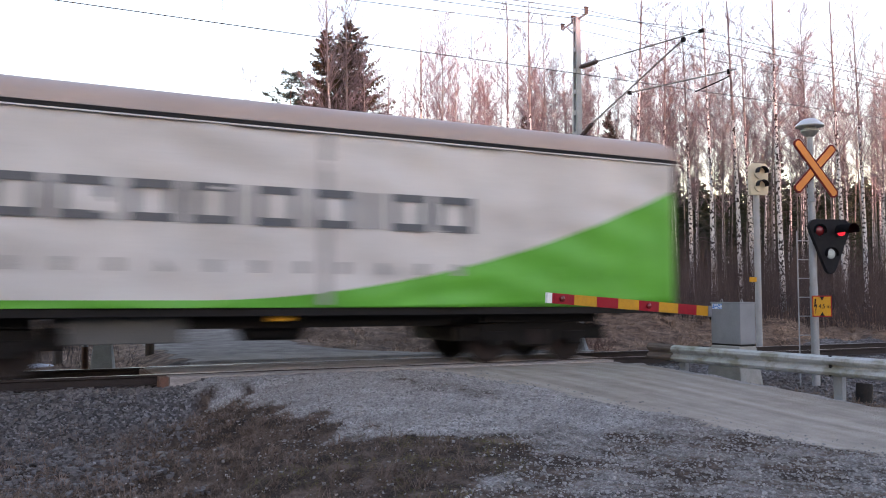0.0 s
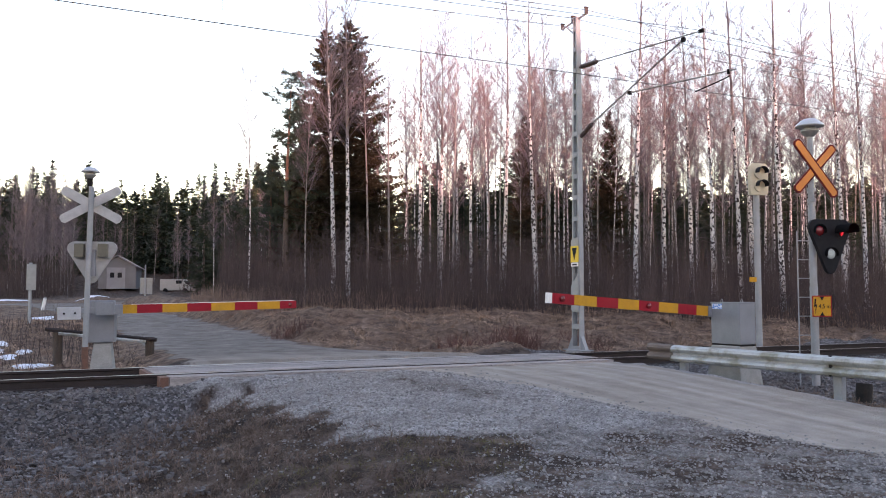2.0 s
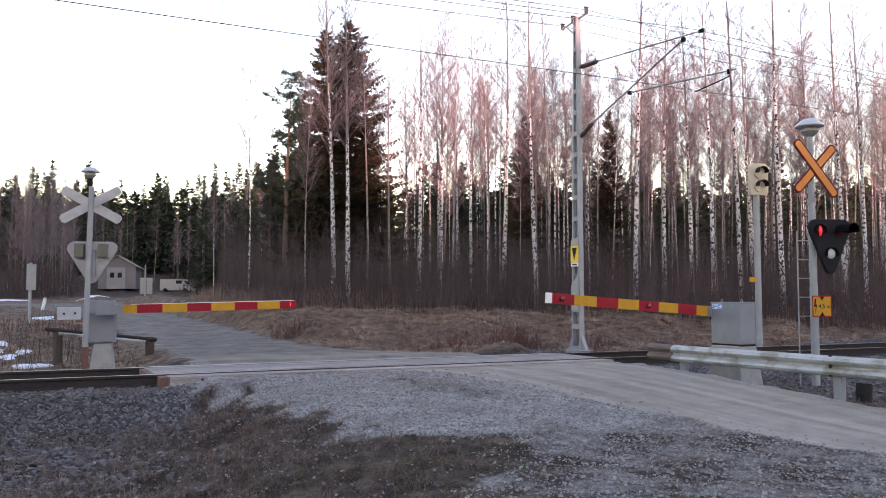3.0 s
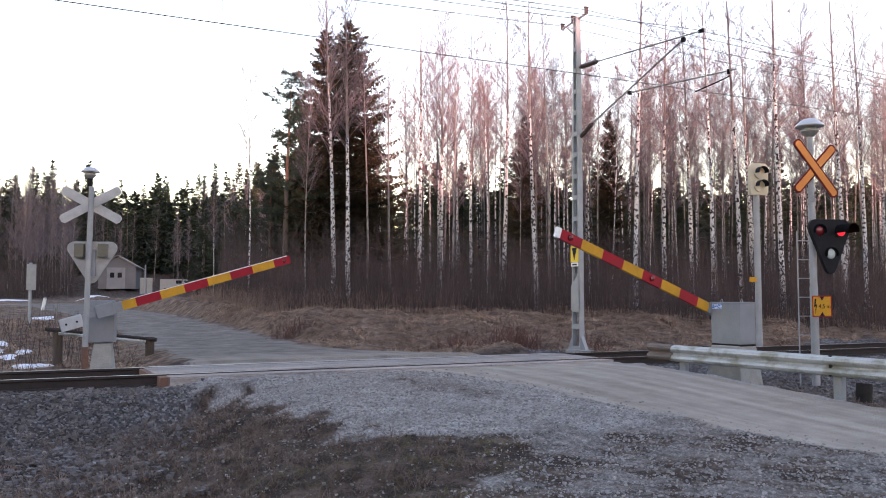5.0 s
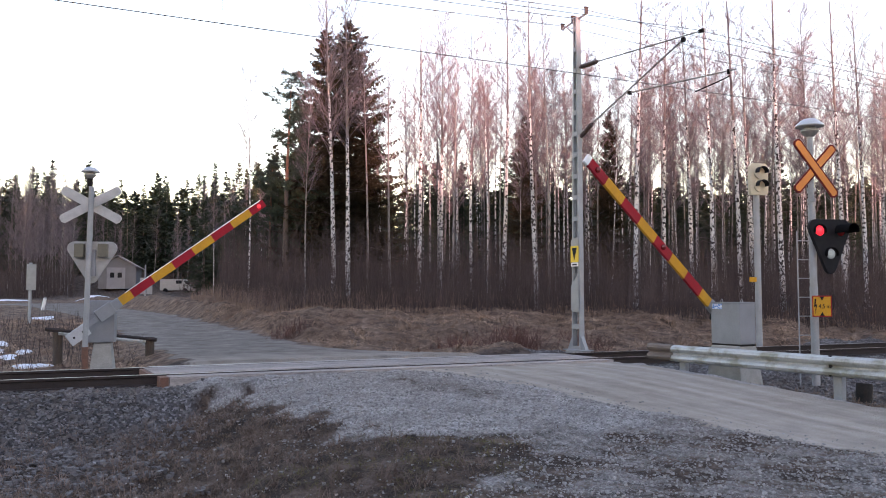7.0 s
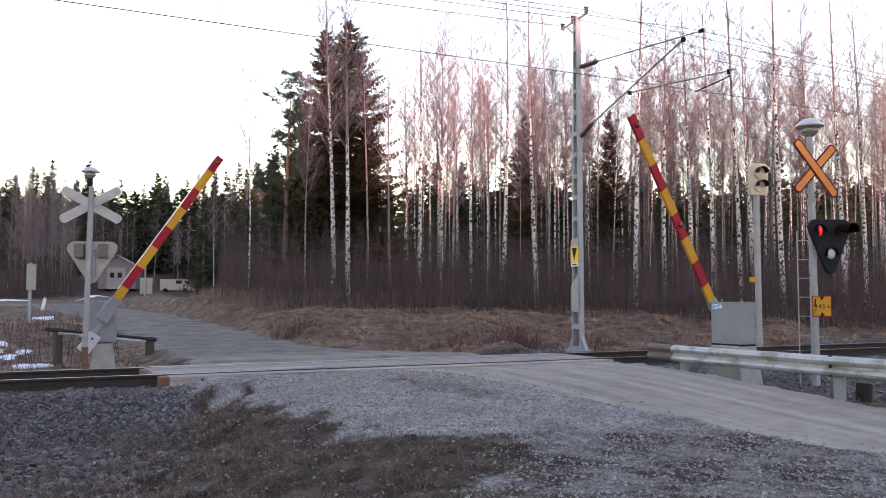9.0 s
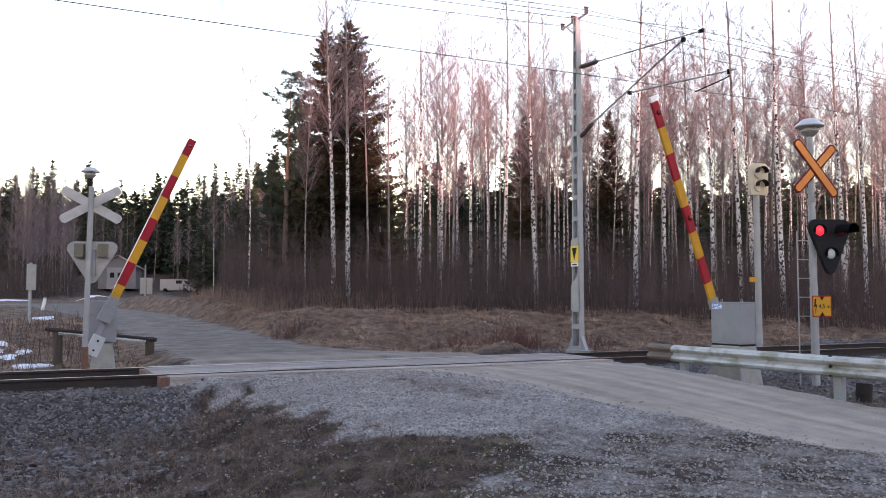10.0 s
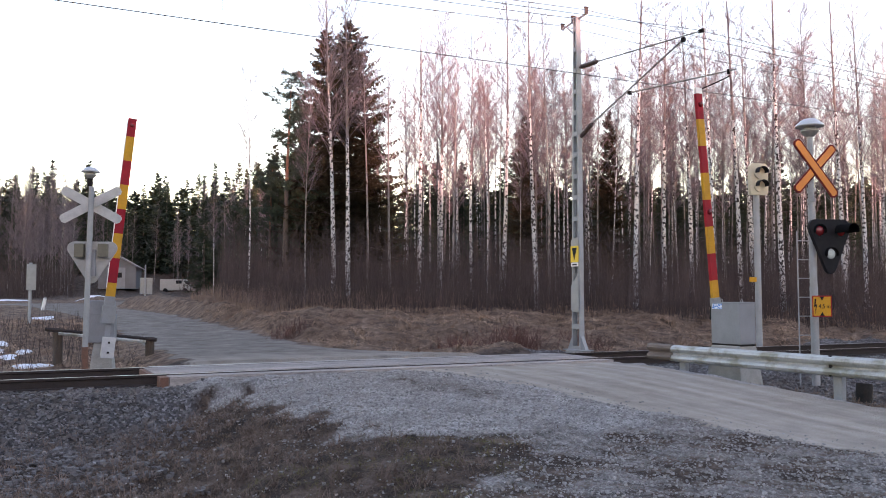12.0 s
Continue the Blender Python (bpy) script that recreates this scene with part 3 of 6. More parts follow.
def build_near_signal():
    """Crossing signal at the near side of the track, seen from its front."""
    base = (13.58, 11.31)
    zb = -0.45
    s = thing("crossing_signal", pose(*base, zb, 0, 0, -14), "grey post with orange cross, lamp shield and yellow height plate", "crossing signal")
    H = 4.72
    part("post", Geo().tube([(0, 0, -0.3), (0, 0, 1.9)], 0.075, 16), GALV, s, smooth=True)
    part("post", Geo().tube([(0, 0, 1.9), (0, 0, 3.35)], 0.068, 16).tube([(0, 0, 3.3), (0, 0, H + 0.2)], 0.055, 16), GALV, s, smooth=True)
    bell(s, H + 0.25, 0.27)
    for a, L in ((-46, 1.24), (51, 1.36)):
        c = part("cross_arm", Geo().slab(blade(L, 0.185), -0.012, 0.012, Matrix.Rotation(radians(a), 4, "Y")), CROSS_EDGE, s, at=pose(0.03, -0.1 - (0.012 if a > 0 else -0.014), 4.15))
        part("cross_face", Geo().slab(blade(L - 0.07, 0.125), -0.018, -0.0125, Matrix.Rotation(radians(a), 4, "Y")), ORANGE, c, "orange reflective face")
    ld = part("ladder", Geo().tube([(-0.3, 0.05, 0.0), (-0.3, 0.05, 2.95)], 0.013, 6), GALV, s, "thin step ladder fixed to the post")
    for k in range(8):
        part("rung", Geo().tube([(-0.3, 0.05, 0.25 + 0.36 * k), (0, 0.05, 0.25 + 0.36 * k)], 0.01, 5), GALV, ld)
    part("clamp_band", Geo().lathe([(0.082, 0), (0.082, 0.06)], (0, 0, 3.52), 16).lathe([(0.082, 0), (0.082, 0.06)], (0, 0, 3.72), 16), GALV, s)
    sh = part("lamp_shield", Geo().slab(shield(0.9, 1.04, 0.15), -0.05, 0.03), BLACK, s, "black triangular lamp shield", bevel=0.012, at=pose(0.25, -0.14, 3.17))
    for nm, x, z in (("left", -0.23, -0.22), ("right", 0.23, -0.22), ("white", 0.0, -0.66)):
        hood = Geo()
        n = 20
        vs, fs = [], []
        for k in range(n + 1):
            a = radians(-20 + 220 * k / n)
            for y, rr in ((-0.03, 0.125), ({"left": -0.1, "right": -0.42, "white": -0.12}[nm], 0.115)):
                vs.append((rr * math.cos(a), y, rr * math.sin(a)))
        for k in range(n):
            fs.append((2 * k, 2 * k + 1, 2 * k + 3, 2 * k + 2))
        hood.add(vs, fs)
        h = part("hood", hood, HOOD_BLACK, sh, at=pose(x, 0, z))
        sol = h.modifiers.new("thick", "SOLIDIFY")
        sol.thickness = 0.006
        part("rim", Geo().lathe([(0.125, 0), (0.125, 0.03), (0.1, 0.03), (0.1, 0.0)], n=20, m=Matrix.Rotation(radians(90), 3, "X")), BLACK, sh, at=pose(x, -0.03, z))
        LAMPS[nm] = lens(sh, None, 0.098, WHITE_GLOW if nm == "white" else RED_GLOW, LENS_GREY if nm == "white" else RED_DARK, pose(x, -0.045, z))
    p = part("height_plate", Geo().box((0.09, -0.1, 1.52), (0.42, 0.012, 0.4)), YELLOW, s, "yellow plate with red edge reading 4,5 m", bevel=0.004)
    for x, z, w, h in ((0.09, 1.71, 0.42, 0.02), (0.09, 1.33, 0.42, 0.02), (-0.11, 1.52, 0.02, 0.4), (0.29, 1.52, 0.02, 0.4)):
        part("edge", Geo().box((x, -0.109, z), (w, 0.004, h)), RED, p)
    part("notch", Geo().slab([(0.04, 1.7), (0.09, 1.63), (0.14, 1.7)], -0.112, -0.108), BLACK, p)
    part("notch", Geo().slab([(0.04, 1.34), (0.14, 1.34), (0.09, 1.41)], -0.112, -0.108), BLACK, p)
    part("lightning_sign", Geo().slab([(-0.065, 1.66), (-0.085, 1.5), (-0.05, 1.52), (-0.06, 1.37), (-0.015, 1.56), (-0.05, 1.545), (-0.03, 1.66)], -0.112, -0.108), BLACK, p)
    cu = bpy.data.curves.new("writing", "FONT")
    cu.body, cu.size, cu.extrude, cu.align_x = "4,5 m", 0.115, 0.002, "CENTER"
    tx = new("writing", cu)
    cu.materials.append(BLACK)
    tx.parent = p
    tx.matrix_basis = pose(0.145, -0.109, 1.48, 90, 0, 0)
    return s


LAMPS = {}
build_near_signal()


PALE_BACK = material("pale_weathered_back", (0.42, 0.42, 0.41), 0.7, 0, (0.3, 0.3, 0.29), 7, 60, 0.04, grain=0.1)
OLIVE = material("olive_lamp_box_paint", (0.13, 0.12, 0.085), 0.6, 0, (0.1, 0.09, 0.065), 5, 50, 0.03, grain=0.08)


def build_far_signal():
    """Crossing signal beyond the track, seen from its back."""
    s = thing("crossing_signal", pose(1.15, 17.02, -0.3, 0, 0, -20), "grey post with cross and lamp shield seen from behind", "crossing signal")
    part("post", Geo().tube([(0, 0, -0.2), (-0.02, 0, 0.62)], 0.06, 14), END_WOOD, s, "rust-brown lower post", smooth=True)
    part("post", Geo().tube([(-0.02, 0, 0.62), (0.03, 0, 3.6)], 0.05, 14), GALV, s, smooth=True)
    bell(s, 3.87, 0.17)
    for a in (-29, 29):
        part("cross_arm", Geo().slab(blade(1.22, 0.17), -0.012, 0.012, Matrix.Rotation(radians(a), 4, "Y")), PALE_BACK, s, "pale weathered back of the cross", at=pose(0.0, 0.09 + a * 0.0008, 3.27))
    sh = part("lamp_shield", Geo().slab(shield(0.9, 0.78, 0.13), -0.02, 0.02), BACK_GREY, s, "bare grey back of the lamp shield", bevel=0.006, at=pose(0.04, 0.1, 2.58))
    for x in (-0.21, 0.21):
        part("lamp_box", Geo().box((x, -0.07, -0.17), (0.17, 0.12, 0.25)), OLIVE, sh, bevel=0.012)
    part("bracket", Geo().box((0.03, -0.05, -0.4), (0.1, 0.06, 0.5)), GREY_PAINT, sh, bevel=0.01)
    return s


build_far_signal()


def build_boom(name, root, L, base_pose, stripes, lamps):
    """stripes: (start, end, material) in metres from the pivot; the boom points along its own x axis."""
    b = thing(name, base_pose, "red and yellow striped barrier boom with small lamps", "barrier boom", "booms of the barriers")
    for a, e, mat in stripes:
        g = Geo()
        h0, h1 = 0.092 - 0.008 * a / L, 0.092 - 0.008 * e / L
        g.add([(a, -0.028, -h0), (a, 0.028, -h0), (a, 0.028, h0), (a, -0.028, h0), (e, -0.028, -h1), (e, 0.028, -h1), (e, 0.028, h1), (e, -0.028, h1)],
              [(3, 2, 1, 0), (4, 5, 6, 7), (0, 1, 5, 4), (1, 2, 6, 5), (2, 3, 7, 6), (3, 0, 4, 7)])
        part("stripe", g, mat, b)
    part("root_clamp", Geo().box((0.1, 0, 0), (0.34, 0.1, 0.2)), GREY_PAINT, b, bevel=0.01)
    return b


BOOMS = {}
R_PIV, L_PIV = (11.87, 12.11, 0.964), (1.661, 18.565, 0.992)


def stripes_for(L, first, step, tip):
    out, x, k = [], 0.12, 0
    cols = (YELLOW, RED)
    e = first
    while x < L - tip - 0.02:
        e2 = min(e, L - tip)
        out.append((x, e2, cols[k % 2]))
        x, e, k = e2, e2 + step, k + 1
    if tip:
        out.append((L - tip, L, WHITE))
    return out


def build_barriers():
    b = thing("barrier_machine", pose(11.88, 11.70, -0.42), "grey steel barrier cabinet on a concrete plinth", "barrier machine")
    part("plinth", Geo().box((0.0, 0, 0.27), (0.6, 0.95, 1.0), taper=0.72), CONCRETE, b, bevel=0.02)
    part("base_frame", Geo().box((0.0, 0, 0.785), (0.37, 0.71, 0.035)), DARK_STEEL, b, bevel=0.008)
    c = part("cabinet", Geo().box((0.0, 0, 1.175), (0.38, 0.72, 0.75)), GREY_PAINT, b, bevel=0.012)
    part("lid", Geo().box((0.0, 0, 1.555), (0.4, 0.74, 0.03)), GREY_PAINT, c, bevel=0.01)
    for y in (-0.22, 0.27):
        part("lifting_eye", Geo().tube([(0, y - 0.025, 1.565), (0, y - 0.025, 1.6), (0, y, 1.625), (0, y + 0.025, 1.6), (0, y + 0.025, 1.565)], 0.008, 6), GALV, c)
    part("sticker", Geo().box((-0.192, 0.2, 1.49), (0.004, 0.24, 0.1)), STICKER, c, "small blue and white sticker")
    part("hinge_arm", Geo().box((-0.04, 0.405, 1.36), (0.2, 0.09, 0.26)), DARK_STEEL, b, bevel=0.01)
    L = 4.26
    BOOMS["near"] = build_boom("barrier_boom", None, L, pose(*R_PIV, 0, 0, 0), stripes_for(L, 0.60, 0.512, 0.1), None)
    for x in (1.9, 3.95):
        part("lamp", Geo().lathe([(0.05, 0), (0.05, 0.03), (0.03, 0.05), (0.004, 0.055)], (x, 0.028, 0.0), 12, Matrix.Rotation(radians(-90), 3, "X")), RED_DARK, BOOMS["near"], "small red lamp", smooth=True)
    f = thing("barrier_machine", pose(L_PIV[0] - 0.06, L_PIV[1] + 0.3, -0.35, 0, 0, -14), "grey barrier drive housing on a concrete pedestal", "barrier machine")
    part("pedestal", Geo().box((0.0, 0, 0.28), (0.5, 0.45, 0.75), taper=0.66), CONCRETE, f, bevel=0.02)
    part("housing", Geo().box((-0.02, 0, 0.96), (0.5, 0.36, 0.58)), GREY_PAINT, f, bevel=0.015)
    part("drive_box", Geo().box((-0.06, -0.02, 1.38), (0.54, 0.34, 0.3)), GREY_PAINT, f, bevel=0.02)
    L = 4.0
    w = BOOMS["far"] = build_boom("barrier_boom", None, L, pose(*L_PIV, 0, 0, 0), stripes_for(L, 0.55, 0.51, 0.0), None)
    part("edge_strip", Geo().box((L / 2 + 0.2, 0, 0.093), (L - 0.5, 0.05, 0.012)), WHITE, w, "thin white strip along the top edge")
    part("counterweight_arm", Geo().box((-0.28, -0.2, 0), (0.72, 0.03, 0.1)), GREY_PAINT, w, bevel=0.006)
    cw = part("counterweight", Geo().box((-0.76, -0.2, -0.05), (0.42, 0.1, 0.25)), GREY_WEIGHT, w, "pale grey counterweight plate", bevel=0.012)
    for bx in (-0.86, -0.66):
        part("bolt", Geo().lathe([(0.022, 0), (0.022, 0.02), (0.012, 0.025)], (bx, -0.25, -0.05), 10, Matrix.Rotation(radians(90), 3, "X")), DARK_STEEL, cw)
    part("drive_cover", Geo().box((-0.1, -0.22, 0.02), (0.36, 0.1, 0.26)), GREY_PAINT, w, bevel=0.015)
    LAMPS["boom"] = lens(w, None, 0.045, RED_GLOW, RED_DARK, pose(3.85, -0.03, 0))


GREY_WEIGHT = material("pale_grey_weight_paint", (0.42, 0.43, 0.45), 0.55, 0, (0.33, 0.34, 0.35), 5, 50, 0.03, grain=0.08)
STICKER = material("blue_and_white_sticker", (0.6, 0.68, 0.8), 0.4, 0, (0.06, 0.2, 0.55), 30, 60, 0, mix=1.0, thresh=(0.48, 0.52))
build_barriers()


# ---- colour-light signal further along ----
def build_light_signal():
    x, y = 18.2, 16.98
    s = thing("road_signal", pose(x, y, -0.3, 0, 0, -14), "cream two-lamp signal head on a grey post", "signal")
    H = 0.45
    part("post", Geo().tube([(0, 0, -0.2), (0, 0, 4.5)], 0.085, 12), GALV, s, smooth=True)
    for k in range(7):
        part("rung", Geo().tube([(-0.2, 0, 4.2 - k * 0.22), (0.0, 0, 4.2 - k * 0.22)], 0.012, 5), GALV, s)
    hd = part("head", Geo().slab([(-0.22, 0), (0.22, 0), (0.25, 0.1), (0.25, 0.7), (0.18, 0.78), (-0.18, 0.78), (-0.25, 0.7), (-0.25, 0.1)], -0.05, 0.05), CREAM, s, bevel=0.01, at=pose(0, -0.1, 4.38) @ Matrix.Scale(1.12, 4))
    for z in (0.22, 0.55):
        part("lens", Geo().lathe([(0.12, 0), (0.12, 0.02), (0.1, 0.03), (0.004, 0.04)], (0, -0.05, z), 18, Matrix.Rotation(radians(90), 3, "X")), DARK_LENS, hd, smooth=True)
        part("rim", Geo().lathe([(0.13, 0), (0.15, 0), (0.15, 0.05), (0.13, 0.05)], (0, -0.05, z), 20, Matrix.Rotation(radians(90), 3, "X")), CREAM, hd)
        n, vs, fs = 14, [], []
        for k in range(n + 1):
            a = radians(-10 + 200 * k / n)
            for q in (-0.05, -0.27):
                vs.append((0.125 * math.cos(a), q, z + 0.125 * math.sin(a)))
        for k in range(n):
            fs.append((2 * k, 2 * k + 1, 2 * k + 3, 2 * k + 2))
        h = part("hood", Geo().add(vs, fs), BLACK, hd)
        so = h.modifiers.new("thick", "SOLIDIFY")
        so.thickness = 0.008
    part("tag", Geo().box((-0.2, -0.07, 2.05), (0.22, 0.01, 0.13)), YELLOW, s, "small yellow tag")


build_light_signal()


# ---- guard rails ----
def guard_rail(name, x, y0, y1, zt, label, dx=0.0, posts=()):
    """A steel W-beam from y0 to y1 (dx: its drift along x), with posts."""
    g = thing(name, pose(0, 0, 0), label, "guard rail", "guard rails by the road")
    prof = [(0, 0), (-0.06, -0.03), (-0.08, -0.075), (-0.06, -0.115), (-0.01, -0.15), (-0.01, -0.17), (-0.06, -0.205), (-0.08, -0.245), (-0.06, -0.285), (0, -0.31)]
    back = [(a + 0.02, b) for a, b in prof[::-1]]
    L = math.hypot(y1 - y0, dx)
    turn = math.atan2(y1 - y0, dx)
    m = Matrix.Translation((x, y0, zt)) @ Matrix.Rotation(turn, 4, "Z")
    part("beam", Geo().run(prof + back, 0, L, 8, m), RAIL_BEAM, g, smooth=False)
    for d in posts:
        p = m @ Vector((d, -0.12 if dx >= 0 else 0.0, 0))
        part("post", Geo().box((p.x, p.y, zt - 0.45), (0.1, 0.13, 0.95)), GALV, g, bevel=0.01)
    return g, m, L


STUB_STEEL = material("dark_tarred_pipe", (0.012, 0.011, 0.011), 0.7, 0, (0.028, 0.023, 0.02), 7, 40, 0.1, spec=0.15)
RAIL_BEAM = material("galvanised_guard_rail", (0.4, 0.41, 0.405), 0.5, 0.25, (0.2, 0.195, 0.14), 3.0, 40, 0.05, mix=0.85, thresh=(0.46, 0.62), grain=0.12)


def build_guard_rails():
    g, m, L = guard_rail("guard_rail", 11.15, 12.55, 2.5, 0.335, "galvanised steel guard rail with weathered end beside the road", 0.0, ())
    for y in (12.4, 9.0, 5.6):
        part("post", Geo().box((11.32, y, -0.1), (0.09, 0.16, 0.8)), GALV, g, bevel=0.01)
        part("spacer", Geo().box((11.23, y, 0.17), (0.1, 0.1, 0.2)), GALV, g)
    part("joint_plate", Geo().box((11.13, 9.0, 0.18), (0.03, 0.05, 0.32)), DARK_STEEL, g, bevel=0.004)
    part("end_piece", Geo().run([(-0.02, 0), (-0.07, -0.03), (-0.09, -0.075), (-0.07, -0.115), (-0.02, -0.15), (-0.02, -0.17), (-0.07, -0.205), (-0.09, -0.245), (-0.07, -0.285), (-0.02, -0.31), (0.0, -0.31), (0.0, 0)], -0.62, 0.05, 4, m @ Matrix.Translation((0, 0, 0.012))), END_RUST, g, "rusty brown end piece")
    g2 = thing("guard_rail", pose(0, 0, 0), "low old guard rail on dark wooden posts", "guard rail", "guard rails by the road")
    a, b = Vector((0.55, 20.5, 0.55)), Vector((2.75, 20.0, 0.3))
    d = (b - a)
    part("beam", Geo().tube([a, a + d * 0.5, b + d * 0.03], 0.045, 6), RAIL_RUST, g2)
    part("beam", Geo().tube([a + d * 0.12 + Vector((0, -0.06, -0.06)), b + Vector((0, -0.06, -0.06)) - d * 0.08], 0.035, 6), RAIL_BEAM, g2)
    for p in (a + d * 0.12, b - d * 0.03):
        part("post", Geo().tube([(p.x, p.y + 0.1, -0.5), (p.x, p.y + 0.1, p.z + 0.05)], 0.1, 10), DARK_WOOD, g2)
    # short dark stub beside the guard rail
    solo("pipe_stub", Geo().lathe([(0.13, -0.7), (0.125, -0.18), (0.115, -0.16), (0.1, -0.17), (0.09, -0.3)], (12.3, 9.3, 0), 20, Matrix.Rotation(radians(6), 3, "Y")), STUB_STEEL, "short dark rusty pipe stub standing in the gravel", "pipe stub", smooth=True)


END_RUST = material("brown_rusty_end", (0.15, 0.115, 0.095), 0.8, 0, (0.09, 0.07, 0.06), 5, 50, 0.1)
DARK_WOOD = material("dark_old_wood", (0.075, 0.055, 0.042), 0.9, 0, (0.04, 0.03, 0.024), 6, 50, 0.3, stretch=(4, 4, 0.6))
build_guard_rails()


# ---- freight wagon ----
def tarp_material():
    """Off-white tarpaulin; a broad noise paints fold shade and road dirt into its colour; the green wave is a mesh of
    its own.
    """
    mat = material("offwhite_tarpaulin", (0.55, 0.53, 0.51), 0.55, 0, (0.42, 0.4, 0.38), 0.8, 25, 0.0, mix=0.8, stretch=(0.6, 1, 1.2), grain=0.04)
    return mat


TARP = tarp_material()
GREEN = material("green_tarpaulin", (0.085, 0.36, 0.025), 0.5, 0, (0.07, 0.3, 0.02), 1.0, 25, 0.0, stretch=(0.6, 1, 1.5), grain=0.05)
ROOF = material("dusty_beige_roof", (0.36, 0.28, 0.245), 0.6, 0, (0.3, 0.235, 0.21), 1.0, 25, 0.02, grain=0.05)
LOGO = material("slate_print", (0.07, 0.078, 0.09), 0.5, 0, (0.085, 0.09, 0.1), 3, 40, 0)


def build_wagon():
    w = thing("freight_wagon", pose(12.1, TRACK, 0), "long covered freight wagon with white and green tarpaulin sides", "wagon")
    L, HW, Z0, Z1 = 16.2, 1.6, 1.06, 4.0
    random.seed(11)

    def fold(x, z):
        """How far the tarpaulin bulges: broad sag and slanting creases."""
        e = min(1.0, (x + L) / 0.3, -x / 0.3)
        u = (z - Z0) / (Z1 - Z0)
        c = 0.016 * math.sin(5.1 * x + 3.0 * z) * math.sin(1.7 * x - 2.2 * z + 1) + 0.008 * math.sin(9.0 * z + 1.4 * x) + 0.012 * math.sin(2.1 * x + 7 * z) * u
        return e * (0.02 * math.sin(math.pi * u) + c * 1.5 + 0.012 * math.sin(14 * z - 2.2 * x) * (1 - u) * math.sin(0.9 * x))

    def wave(x):
        """Upper edge of the green field, in metres above the rails."""
        d = -x
        top = Z0 + 0.12 + 2.27 * max(0.0, 1 - d / 9.6) ** 1.85
        return min(Z1 - 0.02, top)
    nx, nz = 110, 26
    for side in (-1, 1):
        g = Geo()
        vs, fs, gr = [], [], []
        for i in range(nx + 1):
            x = -0.04 - (L - 0.08) * i / nx
            for k in range(nz + 1):
                if k <= 10:
                    z = Z0 + (wave(x) - Z0) * k / 10
                else:
                    z = wave(x) + (Z1 - wave(x)) * (k - 10) / (nz - 10)
                vs.append((x, side * (HW + fold(x, z)), z))
        for i in range(nx):
            for k in range(nz):
                a = i * (nz + 1) + k
                q = (a, a + nz + 1, a + nz + 2, a + 1)
                fs.append(q if side > 0 else q[::-1])
                gr.append(k < 10)
        g.add(vs, fs)
        me = g.mesh("side_tarpaulin", [TARP, GREEN], smooth=False)
        me.polygons.foreach_set("use_smooth", [True] * len(me.polygons))
        for p, q in zip(me.polygons, gr):
            p.material_index = 1 if q else 0
        tp = part("side_tarpaulin", me, None, w, "creased white tarpaulin with a rising green wave")
        tp_mod = tp.modifiers.new("thick", "SOLIDIFY")
        tp_mod.thickness = 0.01
        for i in range(22):
            x = -0.75 - i * 0.72
            part("strap_pocket", Geo().box((x, side * (HW + 0.028), 1.72), (0.16, 0.012, 0.2)), GREEN if wave(x) > 1.8 else TARP_SHADE, tp)
        part("seam", Geo().box((-7.55, side * (HW + 0.025), (Z0 + Z1) / 2), (0.16, 0.014, Z1 - Z0 - 0.1)), TARP_SHADE, tp, "doubled grey seam strip")
        # the operator's name as plain hollow blocks
        if side < 0:
            for k, cx in enumerate((-5.16, -6.03, -6.73, -7.4, -8.38, -9.4, -10.32, -11.3, -12.2, -13.1)):
                if k == 2:
                    part("mark", Geo().box((cx, -(HW + 0.045), 2.7), (0.15, 0.006, 0.62)), LOGO, tp)
                    continue
                pw, ph, t = 0.74, 0.64, 0.13
                for dx, dz, sx, sz in ((0, ph / 2 - t / 2, pw, t), (0, -ph / 2 + t / 2, pw - 0.26, t), (-pw / 2 + 0.07, -t / 2, 0.15, ph - t), (pw / 2 - 0.07, -t / 2, 0.15, ph - t)):
                    part("mark", Geo().box((cx + dx, -(HW + 0.045), 2.7 + dz), (sx, 0.006, sz)), LOGO, tp)
    part("floor_frame", Geo().box((-L / 2, 0, Z0 - 0.06), (L, 2 * HW - 0.1, 0.14)), DARK_STEEL, w)
    for s in (-1, 1):
        part("side_sill", Geo().run([(s * 1.5, 0.93), (s * 1.56, 0.93), (s * 1.56, 1.06), (s * 1.5, 1.06)], -L, 0), DARK_STEEL, w)
        sill = Geo().slab([(-L + 4.2, 0.95), (-4.2, 0.95), (-5.2, 0.72), (-L + 5.2, 0.72)], s * 1.1 - 0.02, s * 1.1 + 0.02)
        part("truss_beam", sill, DARK_STEEL, w)
        part("top_rail", Geo().run([(s * 1.56, Z1 + 0.0), (s * 1.64, Z1 + 0.0), (s * 1.62, Z1 + 0.07), (s * 1.56, Z1 + 0.07)], -L, 0), DARK_STEEL, w, "black rail along the roof edge")
        part("rain_strip", Geo().run([(s * 1.565, Z1 - 0.03), (s * 1.655, Z1 - 0.03), (s * 1.65, Z1 - 0.005), (s * 1.565, Z1 - 0.005)], -L, 0), TARP, w)
    pr = []
    for k in range(19):
        a = math.pi * k / 18
        pr.append((1.6 * math.cos(a) if abs(math.cos(a)) < 1 else 1.6 * math.cos(a), Z1 + 0.08 + 0.56 * math.sin(a) ** 0.75))
    part("roof", Geo().run(pr[::-1], -L, 0, 12), ROOF, w, "arched dusty beige roof", smooth=True)
